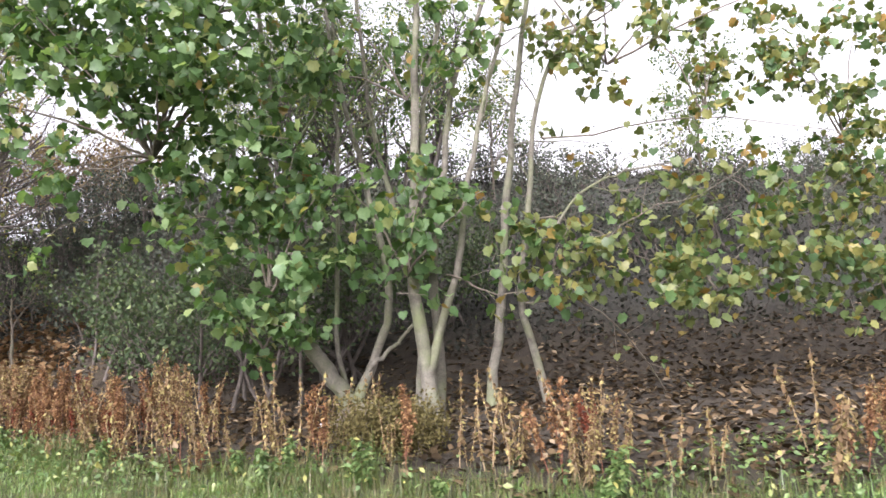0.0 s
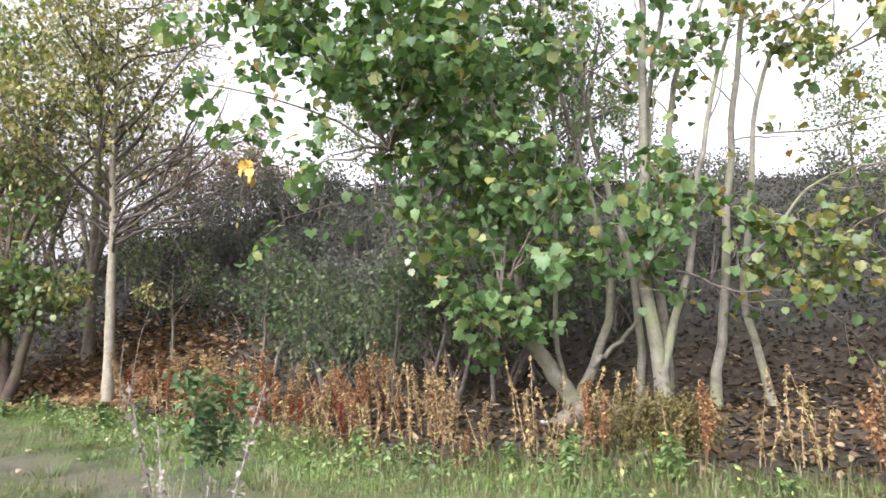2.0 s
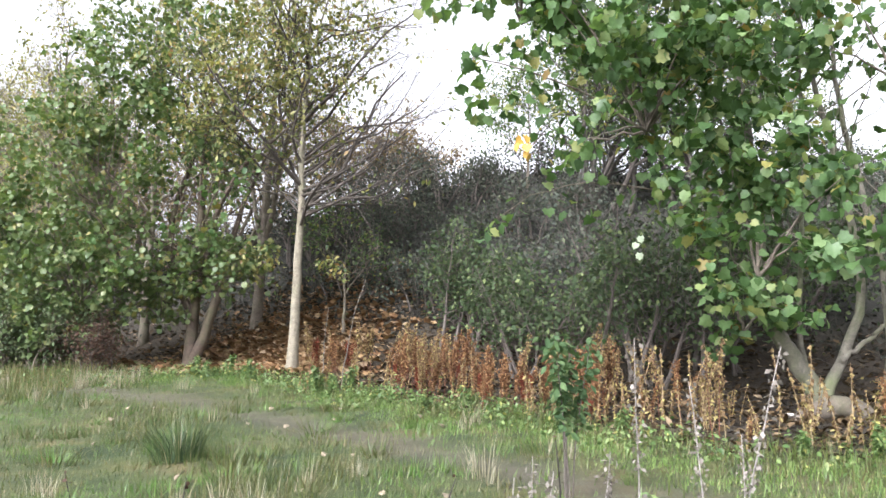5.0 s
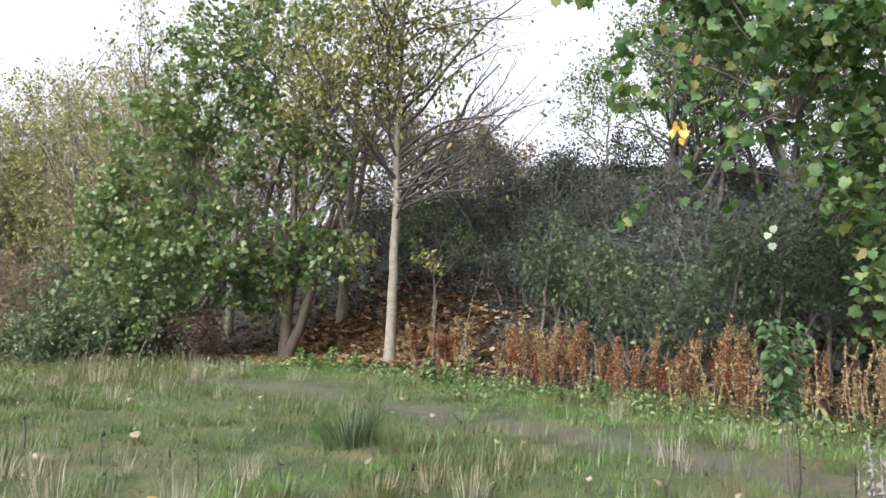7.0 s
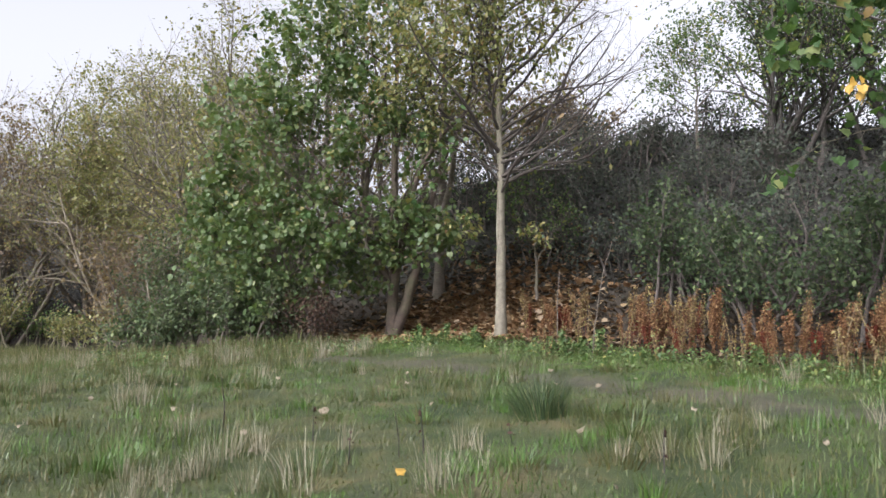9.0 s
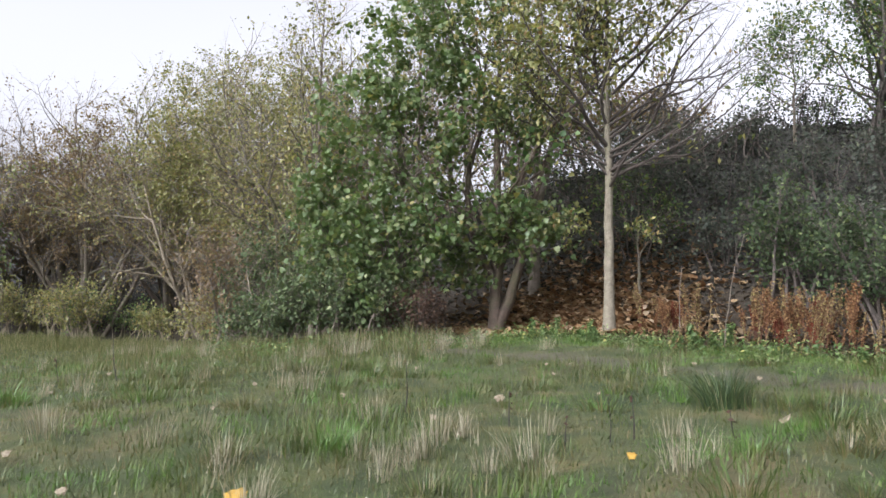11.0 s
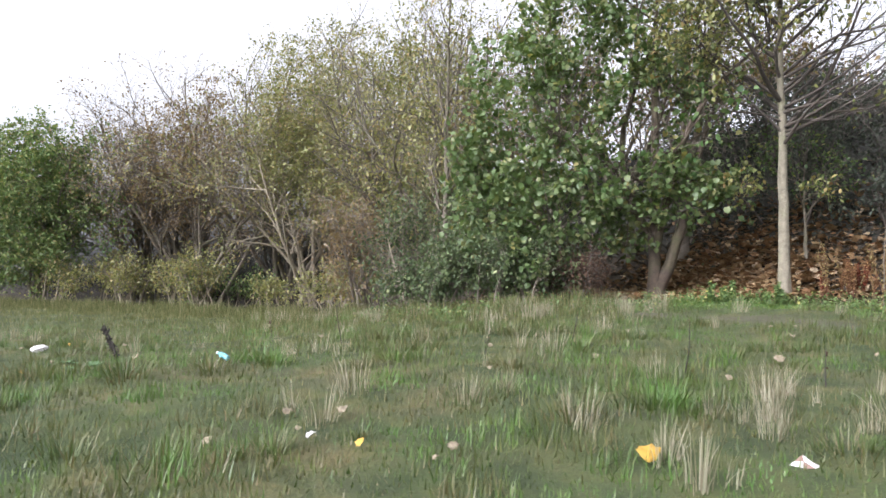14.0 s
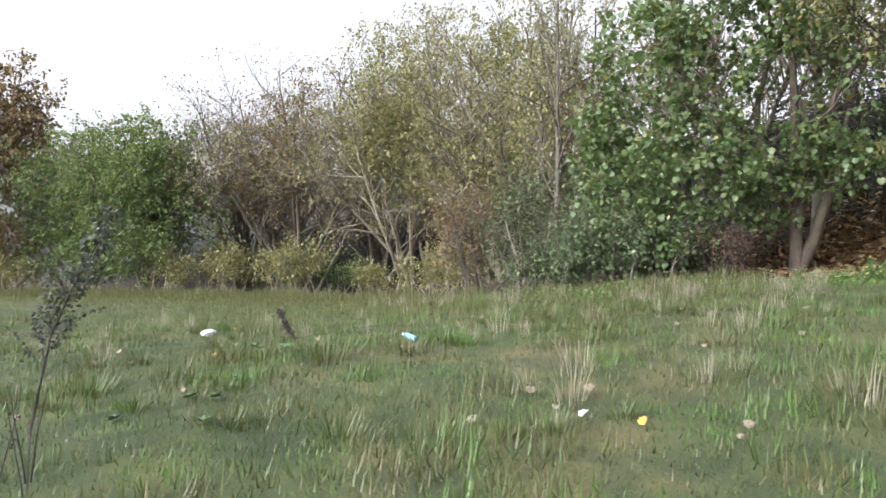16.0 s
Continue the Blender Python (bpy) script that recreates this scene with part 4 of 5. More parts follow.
def lay_verge():
    """Lush longer grass between the trodden path and the wood."""
    rng = np.random.default_rng(87)
    x, y = field_points(rng, 260000, -7, 13, 2.5, 16)
    gap = y - np.interp(x, EDGE_X, EDGE_Y)
    wide = np.interp(x, [-7, -3, 1, 4, 6, 13], [1.2, 2.0, 2.4, 3.2, 2.0, 1.6])
    ok = (gap < 0.35) & (rng.random(len(x)) < smooth(-1.0, -0.55, gap / wide) * (0.3 + 0.7 * smooth(-0.5, 0.3, waves(x * 1.9, y * 1.6)))) & (path_distance(x, y) > 0.4)
    x, y = x[ok], y[ok]
    n = len(x)
    tall = rng.uniform(0.05, 0.15, n) * (0.7 + 0.5 * waves(x * 2.3, y * 2.1))
    rots = euler_mats(rng.uniform(0, 6.28, n), rng.normal(0.9, 0.35, n), np.zeros(n))
    sz = np.stack([rng.uniform(0.007, 0.013, n), tall, tall], -1)
    tv, tf = leaf_template("blade")
    vs = np.einsum("nij,nkj->nki", rots, tv[None] * sz[:, None]) + on_ground(x, y, -0.01)[:, None]
    fs = tf[None] + (np.arange(n) * 3)[:, None, None]
    stuff("verge_grass", vs.reshape(-1, 3), fs.reshape(-1, 3), M_VERGE, "lush green grass along the wood edge", "grass")


M_VERGE = leaf_material("verge_grass_blade", [(0.0, (0.083, 0.153, 0.035)), (0.5, (0.142, 0.236, 0.059)), (0.9, (0.224, 0.307, 0.094)), (1.0, (0.307, 0.283, 0.142))], thru=0.3)
lay_verge()


def lay_edge_grass():
    """Tall rough grass and weeds where the field meets the shrubs."""
    rng = np.random.default_rng(86)
    x = rng.uniform(-48, -5.0, 100000)
    edge = np.interp(x, EDGE_X, EDGE_Y)
    y = edge + np.where(rng.random(len(x)) < 0.55, rng.normal(0.2, 1.1, len(x)), -np.abs(rng.normal(0, 4.0, len(x))))
    n = len(x)
    tall = rng.uniform(0.25, 0.95, n) * (0.65 + 0.35 * waves(x * 1.6, y)) * np.clip(1 - 0.35 * np.abs(y - edge - 0.3), 0.25, 1) * np.where(x < -10, 1.0, 0.75)
    rots = euler_mats(rng.uniform(0, 6.28, n), rng.normal(1.25, 0.25, n), np.zeros(n))
    sz = np.stack([rng.uniform(0.012, 0.028, n), tall, tall], -1)
    tv, tf = leaf_template("blade")
    vs = np.einsum("nij,nkj->nki", rots, tv[None] * sz[:, None]) + on_ground(x, y, -0.02)[:, None]
    fs = tf[None] + (np.arange(n) * 3)[:, None, None]
    stuff("tall_grass", vs.reshape(-1, 3), fs.reshape(-1, 3), M_ROUGH, "tall withering grass at the field edge", "grass")


M_ROUGH = leaf_material("rough_grass", [(0.0, (0.06, 0.085, 0.03)), (0.45, (0.11, 0.13, 0.05)), (0.75, (0.18, 0.17, 0.08)), (1.0, (0.28, 0.24, 0.16))], thru=0.25, rough=0.8)
lay_edge_grass()


def lay_litter():
    rng = np.random.default_rng(82)
    x, y = field_points(rng, 72000, -12, 22, 1.5, 24)
    edge, foot = np.interp(x, EDGE_X, EDGE_Y), np.interp(x, FOOT_X, FOOT_Y)
    ok = (y > edge + rng.normal(0.3, 0.35, len(x))) & (y < foot + np.interp(x, [2, 7], [4.5, 2.2]) + rng.normal(0, 0.4, len(x)))
    x, y = x[ok], y[ok]
    n = len(x)
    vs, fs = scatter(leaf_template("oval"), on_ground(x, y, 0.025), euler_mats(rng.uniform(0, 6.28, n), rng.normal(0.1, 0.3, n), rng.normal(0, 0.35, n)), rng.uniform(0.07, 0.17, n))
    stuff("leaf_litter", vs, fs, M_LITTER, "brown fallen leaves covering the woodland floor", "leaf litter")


lay_litter()


def lay_fresh_litter():
    """Newly fallen orange-tan leaves under the maple."""
    rng = np.random.default_rng(85)
    x, y = rng.normal(-2.6, 1.5, 6000), rng.normal(18.0, 1.4, 6000)
    ok = y > np.interp(x, EDGE_X, EDGE_Y) + rng.uniform(0.4, 2.2, len(x))
    x, y = x[ok], y[ok]
    n = len(x)
    vs, fs = scatter(leaf_template("lobed"), on_ground(x, y, 0.06), euler_mats(rng.uniform(0, 6.28, n), rng.normal(0.2, 0.35, n), rng.normal(0, 0.35, n)), rng.uniform(0.10, 0.18, n))
    stuff("fresh_leaf_litter", vs, fs, M_FRESH, "orange-tan leaves fallen under the maple", "leaf litter")


M_FRESH = leaf_material("fresh_fallen_leaf", [(0.0, (0.133, 0.069, 0.032)), (0.4, (0.209, 0.123, 0.065)), (0.8, (0.294, 0.202, 0.113)), (1.0, (0.361, 0.285, 0.206))], thru=0.1, rough=0.7)
lay_fresh_litter()


def lay_brambles():
    rng = np.random.default_rng(83)
    x, y = field_points(rng, 240000, -45, 42, 12, 48)
    foot = np.interp(x, FOOT_X, FOOT_Y)
    crest = np.maximum(foot + 9, 25)
    ok = (y > foot + rng.uniform(0.8, np.interp(x, [2, 7], [3.2, 2.2]), len(x))) & (y < crest + 2)
    x, y = x[ok], y[ok]
    n = len(x)
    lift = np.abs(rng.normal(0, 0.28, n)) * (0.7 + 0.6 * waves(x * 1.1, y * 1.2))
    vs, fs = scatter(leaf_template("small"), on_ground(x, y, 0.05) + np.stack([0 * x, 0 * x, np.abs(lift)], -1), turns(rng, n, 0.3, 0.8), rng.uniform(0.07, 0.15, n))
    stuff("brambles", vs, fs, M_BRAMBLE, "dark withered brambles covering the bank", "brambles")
    paths = []
    for k in range(0, n, 14):
        d = rng.normal(0, 1, 3)
        d[2] = abs(d[2]) + 0.9
        paths.append(branch(rng, (x[k], y[k], hz(x[k], y[k])), d / np.linalg.norm(d), rng.uniform(0.5, 1.3), 0.009, 0.2, -0.2, 4))
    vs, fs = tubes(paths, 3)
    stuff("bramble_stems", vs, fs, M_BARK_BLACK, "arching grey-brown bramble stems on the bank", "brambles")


lay_brambles()


def lay_herbs():
    rng = np.random.default_rng(84)
    x, y = field_points(rng, 210000, -12, 14, 2, 17)
    edge = np.interp(x, EDGE_X, EDGE_Y)
    gap = y - edge
    ok = (gap > -1.7) & (gap < np.interp(x, [8, 10], [0.7, 2.6])) & (rng.random(len(x)) < smooth(-1.9, -0.4, gap) * np.interp(x, [3.0, 4.0, 8.0, 9.5], [1.0, 0.4, 0.4, 0.9])) & (rng.random(len(x)) < 0.25 + 0.75 * smooth(-0.1, 0.5, waves(x * 2.1, y * 2.3)))
    x, y = x[ok], y[ok]
    n = len(x)
    vs, fs = scatter(leaf_template("oval"), on_ground(x, y) + np.stack([0 * x, 0 * x, np.abs(rng.normal(0, 0.13, n))], -1), turns(rng, n, -0.1, 0.6), rng.uniform(0.035, 0.085, n))
    stuff("nettles", vs, fs, M_HERB, "low green nettles along the field edge", "weeds")


lay_herbs()


# ---- single weeds, each a thing ----
def weed(name, seed, label, h, stem_mat, head_mat, n_stems, kind, group):
    """A dead stalk plant with its base at the origin."""
    rng = np.random.default_rng(seed)
    ob = thing(name, (0, 0, 0), label, "weed", group)
    for i in range(n_stems):
        a = rng.uniform(0, 6.28)
        d = np.array([math.cos(a) * 0.14, math.sin(a) * 0.14, 1.0])
        hh = h * rng.uniform(0.9 if n_stems == 1 or kind == "bushy" else 0.7, 1.0)
        st = branch(rng, (math.cos(a) * 0.03, math.sin(a) * 0.03, -0.05), d / np.linalg.norm(d), hh, 0.007, 0.04, 0.02, 7, 0.4)
        side = sprout(rng, st, 6, 0.4, 0.95, 17, 0.28 * h, 0.008, 0.06, 0.08, 4, 0.5) if kind == "dock" else []
        stalk = wood(ob, "stem", [st] + side, stem_mat, 4)
        if kind == "dock":
            f = rng.uniform(0.36, 1.0, 110)
            pp = np.stack([np.interp(f * 7, np.arange(8), st[0][:, c]) for c in range(3)], -1)
            pp = np.concatenate([pp, along(rng, side, 110, 0.0)]) 
            pp = pp + rng.normal(0, 0.016, pp.shape)
            n = len(pp)
            vs, fs = scatter(leaf_template("small"), pp, turns(rng, n, 0.3, 0.9), rng.uniform(0.022, 0.052, n))
            child("seed_head", mesh_of("seed_head", vs, fs, head_mat), stalk, "", "stuff")
        elif kind == "bushy":
            n = 110
            f = rng.uniform(0.5, 1.0, n)
            pp = np.stack([np.interp(f * 7, np.arange(8), st[0][:, c]) for c in range(3)], -1) + rng.normal(0, 0.035, (n, 3))
            vs, fs = scatter(leaf_template("oval"), pp, turns(rng, n, 0.2, 0.6), rng.uniform(0.05, 0.11, n))
            child("foliage", mesh_of("foliage", vs, fs, head_mat), stalk, "", "stuff")
        elif kind == "leafy":
            n = 70 if head_mat is M_HERB else 64
            f = rng.uniform(0.2, 1.0, n)
            pp = np.stack([np.interp(f * 7, np.arange(8), st[0][:, c]) for c in range(3)], -1)
            vs, fs = scatter(leaf_template("oval"), pp, turns(rng, n, 0.35 if head_mat is M_HERB else 0.95, 0.5), rng.uniform(0.05, 0.12, n) * (1.0 if head_mat is M_HERB else 0.62))
            child("foliage", mesh_of("foliage", vs, fs, head_mat), stalk, "", "stuff")
        elif kind == "leafless":
            pp = st[0][4:] + rng.normal(0, 0.012, st[0][4:].shape)
            vs, fs = scatter(leaf_template("small"), pp, turns(rng, len(pp), 0.3, 0.9), rng.uniform(0.02, 0.05, len(pp)))
            child("seed_head", mesh_of("seed_head", vs, fs, head_mat), stalk, "", "stuff")
        else:
            n = 90
            f = rng.uniform(0.5, 1.0, n)
            pp = np.stack([np.interp(f * 7, np.arange(8), st[0][:, c]) for c in range(3)], -1) + rng.normal(0, 0.02, (n, 3))
            vs, fs = scatter(leaf_template("small"), pp, turns(rng, n, -0.3, 0.8), rng.uniform(0.02, 0.05, n))
            child("plume", mesh_of("plume", vs, fs, head_mat), stalk, "", "stuff")
    return ob


def plant(protos, spots, rng, lo=0.75, hi=1.2):
    """Sets copies of the prototypes on the ground; the prototypes themselves take the first spots."""
    for i, (x, y) in enumerate(spots):
        m = pose(x, y, hz(x, y), rng.normal(0, 5), rng.normal(0, 5), rng.uniform(0, 360))
        s = rng.uniform(lo, hi)
        if i < len(protos):
            ob = protos[i]
            ob.matrix_basis = m
        else:
            ob = copy_thing(protos[i % len(protos)], m)
        ob.scale = (s, s, s)


def strip(rng, n, x0, x1, g0, g1):
    """Spots along the edge of the wood, g metres behind it."""
    x = rng.uniform(x0, x1, n)
    return list(zip(x, np.interp(x, EDGE_X, EDGE_Y) + rng.uniform(g0, g1, n)))


def clumps_of(rng, n, x0, x1, g0, g1, each=4):
    """Spots in loose clumps along the edge of the wood."""
    out = []
    for cx, cy in strip(rng, n, x0, x1, g0, g1):
        out += [(cx + rng.normal(0, 0.22), cy + rng.normal(0, 0.2)) for _ in range(1 + int(rng.integers(0, 2 * each - 1)))]
    return out


RW = np.random.default_rng(90)
DOCK = [weed("dock_plant", 91 + i, "dead rust-brown dock stalks with seed heads", h, M_STEM_RED, mt, k, "dock", "dead docks along the wood edge") for i, (h, k, mt) in enumerate(((1.0, 3, M_DOCK), (0.85, 2, M_DOCK), (1.15, 2, M_TAN), (0.9, 3, M_DOCK), (0.7, 2, M_RUST)))]
plant(DOCK, clumps_of(RW, 13, -1.0, 3.4, 0.4, 3.2) + clumps_of(RW, 10, 1.0, 5.0, 0.4, 2.8) + clumps_of(RW, 3, 9.5, 10.3, 0.4, 1.2) + strip(RW, 4, 11, 13.5, 0.2, 1.6) + strip(RW, 6, 5.0, 8.0, 0.2, 1.2), RW, 0.45, 1.15)
WITHER = [weed("willowherb", 101 + i, "withered tan and yellow willowherb stalks", h, M_STEM_TAN, M_TAN, k, "leafy", "withered willowherb along the wood edge") for i, (h, k) in enumerate(((0.95, 2), (0.75, 3), (1.15, 1)))]
plant(WITHER, clumps_of(RW, 26, 3.5, 10.8, 0.1, 2.0, 2) + clumps_of(RW, 16, -1.0, 3.6, 0.1, 1.8, 2) + strip(RW, 6, 10, 14, 0, 1.5), RW, 0.5, 1.15)
GREEN = [weed("nettle", 111 + i, "upright green nettle with toothed leaves", h, M_STEM_GREEN, M_HERB, k, "leafy", "nettles at the wood edge") for i, (h, k) in enumerate(((0.7, 4), (0.45, 4)))]
plant(GREEN, strip(RW, 22, -5, 2.0, -0.7, 0.4) + strip(RW, 18, 2, 13, -0.6, 0.3), RW, 0.4, 0.8)
M_GREENWEED = leaf_material("grey_green_weed_leaf", [(0.0, (0.05, 0.095, 0.045)), (0.6, (0.09, 0.15, 0.065)), (1.0, (0.16, 0.21, 0.10))], thru=0.3, rough=0.6)
TALLGREEN = [weed("green_weed", 115, "tall bushy green weed standing in the grass", 1.36, M_TWIG_DARK, M_GREENWEED, 4, "bushy", "")]
plant(TALLGREEN, [(2.17, 5.6)], RW, 0.99, 1.01)
plant([copy_thing(GREEN[1], pose(2.6, 4.9, hz(2.6, 4.9)))], [(2.6, 4.9)], RW, 0.7, 0.8)
MUG = [weed("mugwort", 121 + i, "dead grey mugwort stalk with pale plumes", h, M_STEM_GREY, M_PALE, k, "plume", "dead mugwort in the field") for i, (h, k) in enumerate(((1.65, 1), (1.3, 1), (0.95, 2)))]
plant(MUG, [(2.28, 3.95), (1.68, 3.1), (1.85, 3.0), (2.3, 3.3), (1.8, 3.35), (2.05, 2.9), (2.4, 3.15), (1.6, 3.4), (1.95, 3.2), (2.5, 3.5), (1.5, 3.0), (2.15, 3.45)], RW, 0.62, 0.95)
MUG[0].scale = (0.95, 0.95, 0.95)


def tuft(seed, label, n, h, wide, mat, category, name, lean=0.3, group=""):
    rng = np.random.default_rng(seed)
    ob = thing(name, (0, 0, 0), label, category, group)
    paths_v, paths_f, base = [], [], 0
    for i in range(n):
        a = rng.uniform(0, 6.28)
        r = wide * math.sqrt(rng.random())
        ln = h * rng.uniform(0.55, 1.05)
        tilt = rng.normal(lean, 0.22)
        c, s = math.cos(a), math.sin(a)
        w = rng.uniform(0.0025, 0.0055)
        vs = []
        for k in range(4):
            f = k / 3
            out = r + ln * f * math.sin(tilt * (0.4 + 0.8 * f))
            zz = ln * f * math.cos(tilt * (0.4 + 0.8 * f)) - 0.02
            ww = w * (1 - 0.8 * f)
            vs += [(c * out - s * ww, s * out + c * ww, zz), (c * out + s * ww, s * out - c * ww, zz)]
        paths_v += vs
        for k in range(3):
            j = base + 2 * k
            paths_f.append((j, j + 1, j + 3, j + 2))
        base += 8
    child("foliage", mesh_of("foliage", paths_v, paths_f, mat), ob, "", "stuff")
    return ob


STRAW = [tuft(131 + i, "tuft of pale dead upright grass", n, h, w, M_STRAW, "grass tuft", "grass_tuft", 0.26, "dead grass tufts in the field") for i, (n, h, w) in enumerate(((40, 0.37, 0.14), (24, 0.30, 0.09), (52, 0.38, 0.2), (16, 0.26, 0.07)))]
clumps = [(-4.0, 5.4), (-3.8, 5.9), (-3.6, 6.2), (-3.3, 5.3), (-3.1, 5.2), (-4.7, 4.35), (-6.2, 5.9), (-6.0, 6.25), (-4.1, 5.05), (-4.65, 4.0), (-8.8, 8.1), (-8.95, 10.3), (-7.65, 9.7),
          (-5.25, 4.85), (-7.55, 5.1), (-4.7, 7.1), (-4.3, 5.3), (-4.0, 5.55), (-3.4, 5.2), (-2.0, 5.1), (-1.7, 5.4), (-0.15, 5.7), (0.5, 6.7), (-0.65, 5.9), (2.4, 7.2), (1.7, 6.6), (-2.0, 6.1), (-9.5, 11.2)]
spots = []
for x, y in clumps:
    spots += [(x + RW.normal(0, 0.12), y + RW.normal(0, 0.1)) for _ in range(1 + int(RW.integers(0, 2)))]
xs, ys = field_points(RW, 160, -17, 3.5, 5.6, 14.5)
spots += [(x, y) for x, y in zip(xs, ys) if y < np.interp(x, EDGE_X, EDGE_Y) - 0.8 and path_distance(x, y) > 0.5][:44]
plant(STRAW, spots, RW, 0.55, 1.0)
edge_spots = strip(RW, 90, -15, -4.2, -1.8, 0.0)
for x, y in edge_spots:
    m = pose(x, y, hz(x, y), 0, 0, RW.uniform(0, 360))
    copy_thing(STRAW[int(RW.integers(0, 4))], m).scale = [RW.uniform(0.7, 1.2)] * 3
TUSS = [tuft(141, "dark green grass tussock", 420, 0.55, 0.26, M_TUSSOCK, "grass tussock", "grass_tussock", 0.55)]
plant(TUSS, [(-1.34, 7.57)], RW, 0.95, 1.0)
LUSH = [tuft(142 + i, "low clump of lush green grass", 90, 0.2, 0.2, M_GRASS, "grass clump", "grass_clump", 0.6, "lush grass clumps in the field") for i in range(2)]
xs, ys = field_points(RW, 200, -16, 3, 3.8, 12)
plant(LUSH, [(x, y) for x, y in zip(xs, ys) if y < np.interp(x, EDGE_X, EDGE_Y) - 0.8][:110], RW, 0.6, 1.5)


# ---- litter and leaves lying on the grass ----
def lying(name, label, category, at, mat, size, seed, group="", up=0.06, tilt=35):
    rng = np.random.default_rng(seed)
    tv, tf = leaf_template("lobed")
    tv = tv - np.array([0, 0.4, 0])
    tv[:, 0] *= rng.uniform(0.8, 1.05)
    tv[:, 2] += rng.uniform(0.3, 1.1) * tv[:, 0] ** 2 + rng.uniform(-0.4, 0.5) * tv[:, 1] ** 2 + rng.normal(0, 0.04, len(tv))
    me = mesh_of(name, tv, tf, mat)
    ob = tagged(new(name, me), label=label, category=category, group=group)
    ob.matrix_basis = pose(at[0], at[1], hz(*at) + up, rng.normal(tilt, 12), rng.normal(0, 15), rng.uniform(-60, 60))
    ob.scale = [size] * 3
    so = ob.modifiers.new("thick", "SOLIDIFY")
    so.thickness = 0.01
    return ob


lying("fallen_leaf", "large yellow sycamore leaf lying on grass", "leaf", (-4.97, 4.24), M_YLEAF, 0.135, 201, tilt=58)
lying("fallen_leaf", "pale curled leaf lying on grass", "leaf", (-7.12, 4.32), M_PAPER, 0.07, 202)
lying("fallen_leaf", "tan leaf standing in the grass", "leaf", (-6.15, 4.27), M_BLEAF, 0.07, 203)
lying("fallen_leaf", "tan leaf lying on grass", "leaf", (-7.19, 5.15), M_BLEAF, 0.09, 204)
lying("fallen_leaf", "pale leaf lying on grass", "leaf", (-1.02, 6.59), M_BLEAF, 0.11, 205)
lying("fallen_leaf", "pale leaf lying on grass", "leaf", (-3.55, 7.73), M_BLEAF, 0.11, 206)
lying("fallen_leaf", "small yellow leaf in green weeds", "leaf", (-6.75, 4.25), M_YLEAF, 0.07, 207)
RL = np.random.default_rng(210)
xs, ys = field_points(RL, 56, -14, 2, 3.8, 11)
for i, (x, y) in enumerate(zip(xs, ys)):
    if y < np.interp(x, EDGE_X, EDGE_Y) - 1:
        lying("fallen_leaf", "small withered leaf lying on grass", "leaf", (x, y), M_YLEAF if i % 15 == 0 else M_BLEAF, RL.uniform(0.04, 0.085), 300 + i, "small leaves on the grass", 0.04)


def bottle(at):
    ob = thing("plastic_bottle", (at[0], at[1], hz(*at) + 0.05), "crushed turquoise plastic bottle lying in grass", "bottle")
    prof = [(0.0, 0.0), (0.028, 0.0), (0.033, 0.01), (0.031, 0.05), (0.034, 0.07), (0.031, 0.10), (0.034, 0.13), (0.026, 0.165), (0.014, 0.185), (0.013, 0.20)]
    vs, fs = tubes([(np.array([(0, 0, z) for _, z in prof]) + 1e-5 * np.arange(len(prof))[:, None] * [0, 0, 1], [r + 0.001 for r, _ in prof])], 14)
    vs[:, 0] *= 0.8
    shell = child("body", shade(mesh_of("body", vs, fs, M_BLUE)), ob)
    vs, fs = tubes([([(0, 0, 0.198), (0, 0, 0.2), (0, 0, 0.216), (0, 0, 0.218)], [0.002, 0.016, 0.016, 0.002])], 14)
    child("cap", shade(mesh_of("cap", vs, fs, M_CAP)), shell, "white screw cap")
    ob.rotation_euler = (radians(-78), 0, radians(62))
    return ob


bottle((-9.33, 7.33))


def crumpled(name, label, category, at, size, mat, seed, print_mat=None, up=0.05):
    rng = np.random.default_rng(seed)
    bm = bmesh.new()
    bmesh.ops.create_icosphere(bm, subdivisions=2, radius=1.0)
    for v in bm.verts:
        k = 1 + 0.5 * noise.noise(v.co * 1.3 + Vector((seed, 0, 0))) + 0.16 * noise.noise(v.co * 3.7)
        v.co = Vector((v.co.x * size[0] * k, v.co.y * size[1] * k, v.co.z * size[2] * k))
    me = bpy.data.meshes.new(name)
    bm.to_mesh(me)
    bm.free()
    me.materials.append(mat)
    if print_mat:
        me.materials.append(print_mat)
        for p in me.polygons:
            if noise.noise(p.center * 22) > 0.22:
                p.material_index = 1
    ob = tagged(new(name, me), label=label, category=category)
    ob.matrix_basis = pose(at[0], at[1], hz(*at) + up, rng.normal(0, 12), rng.normal(0, 12), rng.uniform(0, 360))
    return ob


crumpled("paper_wrapper", "crumpled white paper wrapper with maroon print on grass", "litter", (-4.11, 4.2), (0.10, 0.06, 0.10), M_PAPER, 221, M_PRINT, -0.065)
crumpled("plastic_bag", "small white plastic bag lying flat in grass", "litter", (-12.99, 8.81), (0.13, 0.09, 0.04), M_PAPER, 222)
crumpled("paper_scrap", "scrap of white paper among leaf litter", "litter", (5.69, 9.5), (0.09, 0.05, 0.03), M_PAPER, 223)


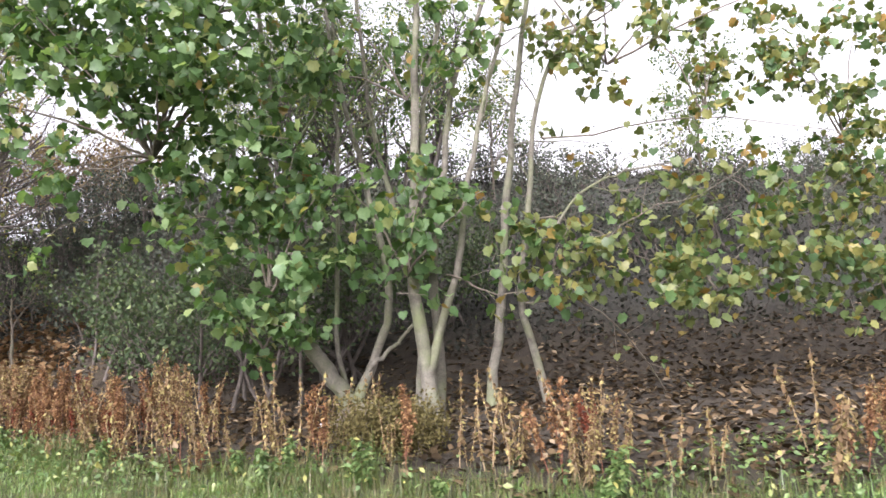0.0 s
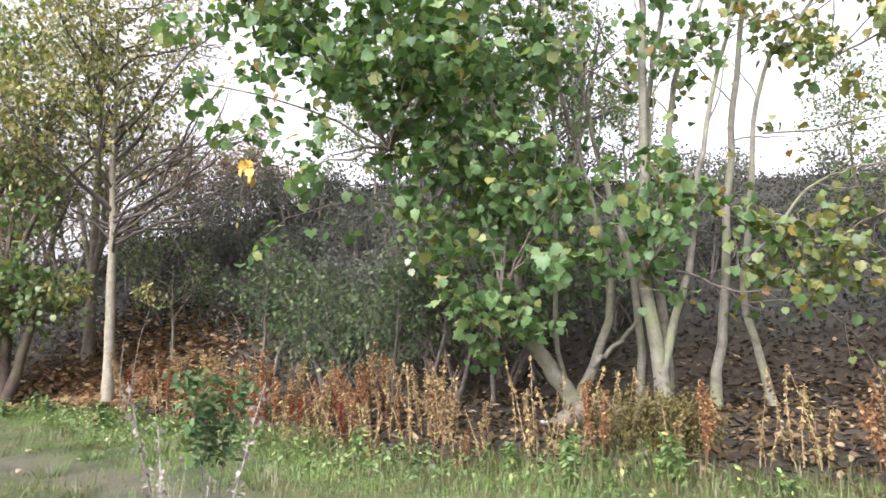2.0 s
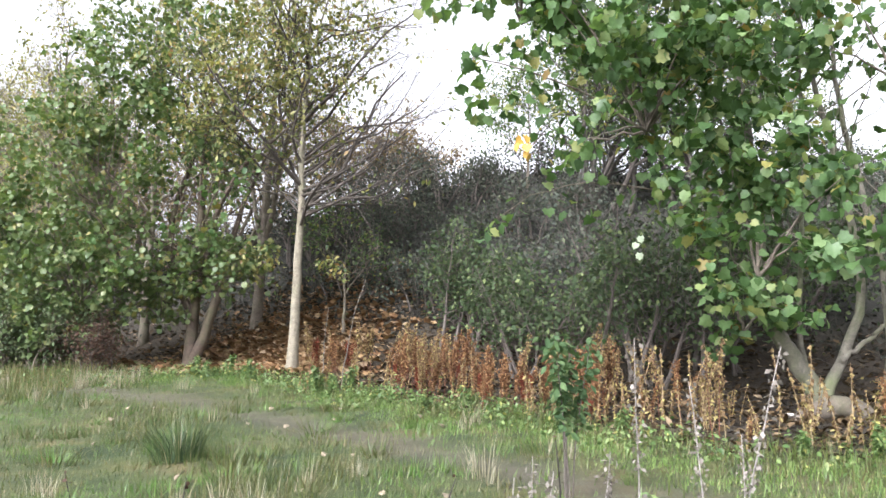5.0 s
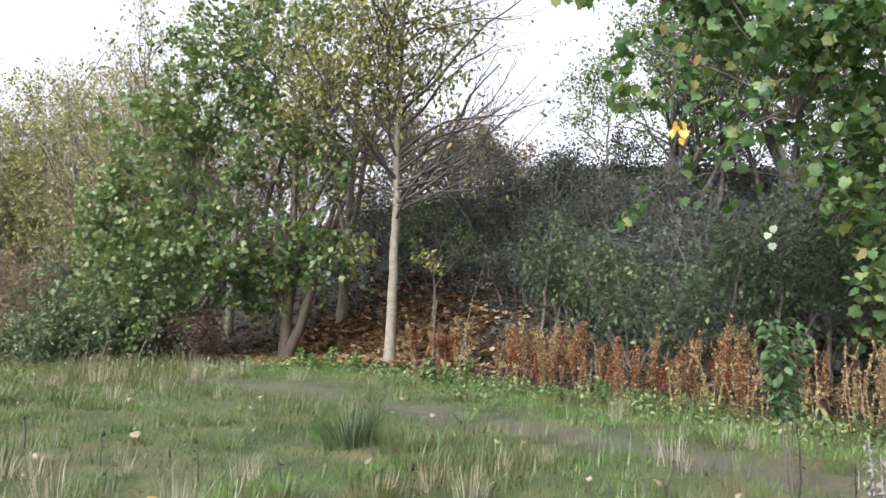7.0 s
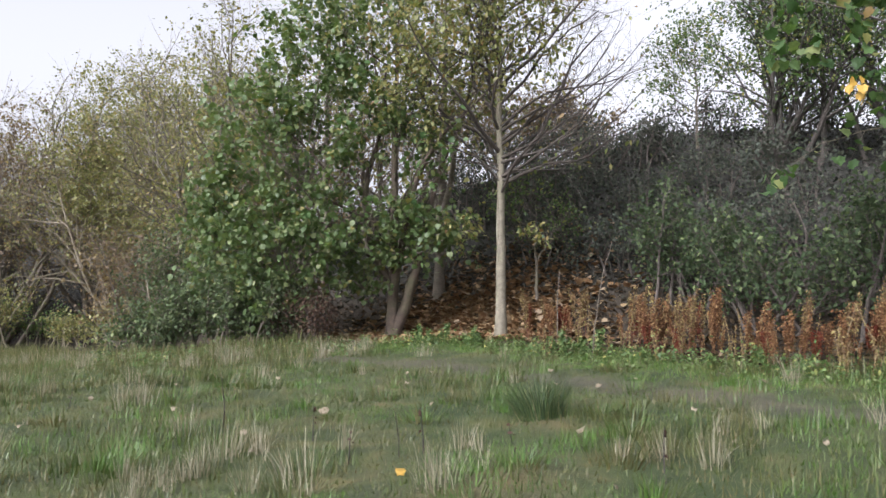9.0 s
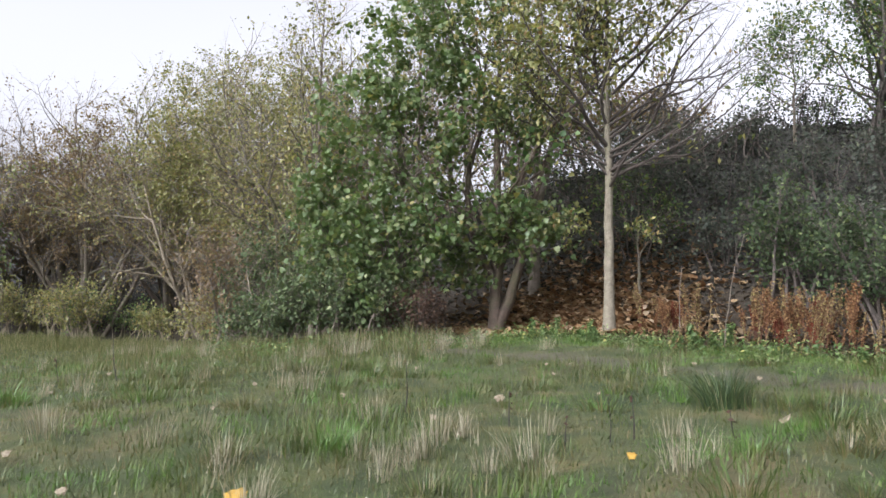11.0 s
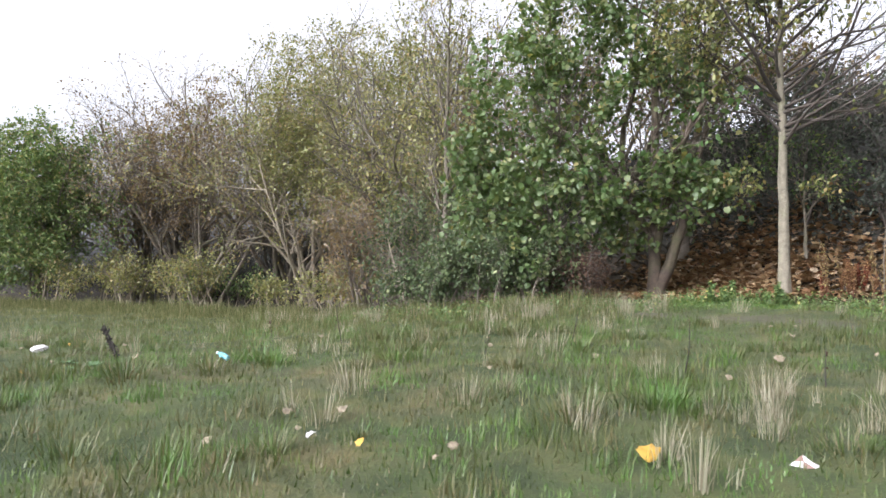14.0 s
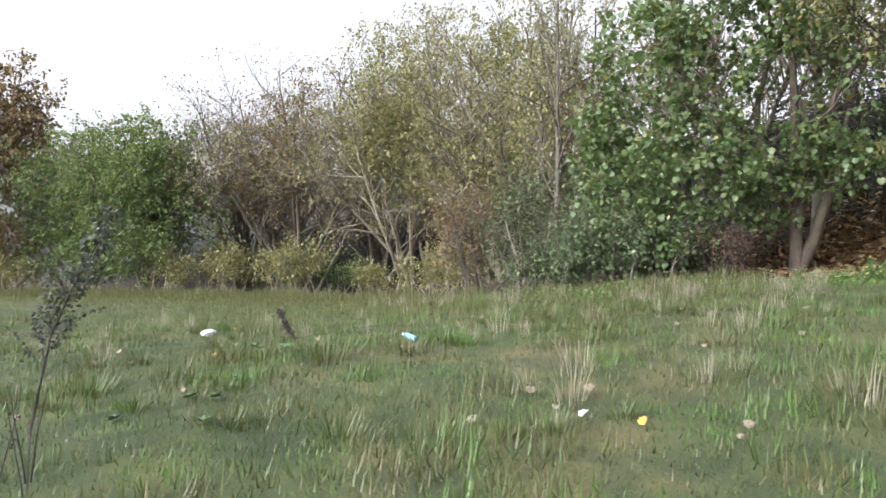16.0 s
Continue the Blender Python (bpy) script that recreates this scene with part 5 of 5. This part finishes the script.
def burnt_stalk(at):
    rng = np.random.default_rng(231)
    ob = thing("dead_stalk", (at[0], at[1], hz(*at)), "blackened dock stalk leaning in grass", "weed")
    st = branch(rng, (0.12, 0, -0.05), (-0.5, 0, 0.87), 0.52, 0.016, 0.05, 0.0, 7, 0.6)
    wood(ob, "stem", [st], M_STEM_BLACK, 5)
    pp = along(rng, [st], 360, 0.012)
    vs, fs = scatter(leaf_template("small"), pp, turns(rng, len(pp), 0.3, 0.9), rng.uniform(0.03, 0.06, len(pp)))
    child("seed_head", mesh_of("seed_head", vs, fs, M_STEM_BLACK), ob, "", "stuff")


burnt_stalk((-11.27, 7.98))


def tall_weed(at, top):
    """A tall seeding stalk with a feathery dark head."""
    rng = np.random.default_rng(241)
    base = np.array((at[0], at[1], hz(*at)))
    ob = thing("tall_weed", base, "tall dark seeding weed leaning over the grass", "weed")
    p = curve_pts([(0, 0, -0.05), (np.array(top) - base) * [0.3, 0.3, 0.5], np.array(top) - base], 14, 0.006, rng)
    st = (p, np.linspace(0.011, 0.003, 14))
    wood(ob, "stem", [st], M_STEM_BLACK, 5)
    side = sprout(rng, st, 60, 0.3, 0.98, 34, 0.42, 0.006, 0.1, 0.06, 4, 0.65)
    wood(ob, "side_stem", side, M_STEM_BLACK, 3, kind="stuff")
    pp = along(rng, side, 60, 0.012)
    vs, fs = scatter(leaf_template("small"), pp, turns(rng, len(pp), 0.0, 0.8), rng.uniform(0.025, 0.055, len(pp)))
    child("seed_head", mesh_of("seed_head", vs, fs, M_GREYHEAD), ob, "", "stuff")


M_DARKSEED = leaf_material("dark_seed", [(0.0, (0.03, 0.02, 0.016)), (0.7, (0.065, 0.04, 0.03)), (1.0, (0.12, 0.07, 0.05))], thru=0.1, rough=0.8)
M_GREYHEAD = leaf_material("grey_seed", [(0.0, (0.05, 0.055, 0.05)), (0.6, (0.10, 0.11, 0.095)), (1.0, (0.17, 0.17, 0.15))], thru=0.2, rough=0.9)
tall_weed((-10.95, 3.7), (-10.42, 3.9, 2.25))
DARKDOCK = [weed("dead_dock", 251, "dead brown-black dock stalks in the grass", 0.62, M_STEM_BLACK, M_DARKSEED, 2, "leafless", "dark dead docks in the field")]
plant(DARKDOCK, [(-9.85, 2.65), (-10.0, 2.8), (-10.12, 2.65), (-7.76, 2.72)], RW, 0.8, 1.05)
scene.objects[DARKDOCK[0].name + ".003"].scale = (0.4, 0.4, 0.35)
def rosette(seed):
    rng = np.random.default_rng(seed)
    ob = thing("weed_rosette", (0, 0, 0), "flat rosette of bright green weed leaves", "weed", "green rosettes in the field")
    tv, tf = leaf_template("oval")
    me = mesh_of("leaf", tv, tf, M_ROSETTE)
    for i in range(11):
        leaf = child("leaf", me, ob)
        leaf.location = (0, 0, 0.03)
        leaf.rotation_euler = (rng.uniform(0.05, 0.5), rng.normal(0, 0.2), i * 0.571 + rng.normal(0, 0.2))
        leaf.scale = [rng.uniform(0.06, 0.105)] * 3
    return ob


THIN = [weed("thin_weed", 271 + i, "thin dark bare weed stem in the grass", h, M_STEM_BLACK, M_DARKSEED, 1, "leafless", "thin dark stems in the field") for i, h in enumerate((0.55, 0.4, 0.3))]
plant(THIN, [(-2.55, 6.1), (-2.35, 6.15), (-2.9, 5.9), (2.0, 5.2), (2.3, 5.1), (1.2, 5.6), (-4.5, 7.4), (-3.4, 6.6), (-6.6, 8.2), (-8.6, 9.1), (-0.6, 5.2), (-1.6, 5.9), (-5.7, 9.0), (-9.9, 9.8)], RW, 0.8, 1.3)
M_ROSETTE = plain_material("rosette_leaf", (0.06, 0.115, 0.045), (0.10, 0.17, 0.07), 0.6, 30)
ROSETTE = [rosette(261), rosette(262)]
plant(ROSETTE, [(-10.88, 7.16), (-11.1, 7.0), (-10.45, 5.58), (-9.99, 4.54), (-10.2, 4.5), (-10.49, 4.01), (-9.66, 3.92), (-10.7, 6.9), (-11.3, 7.3)], RW, 0.8, 1.4)
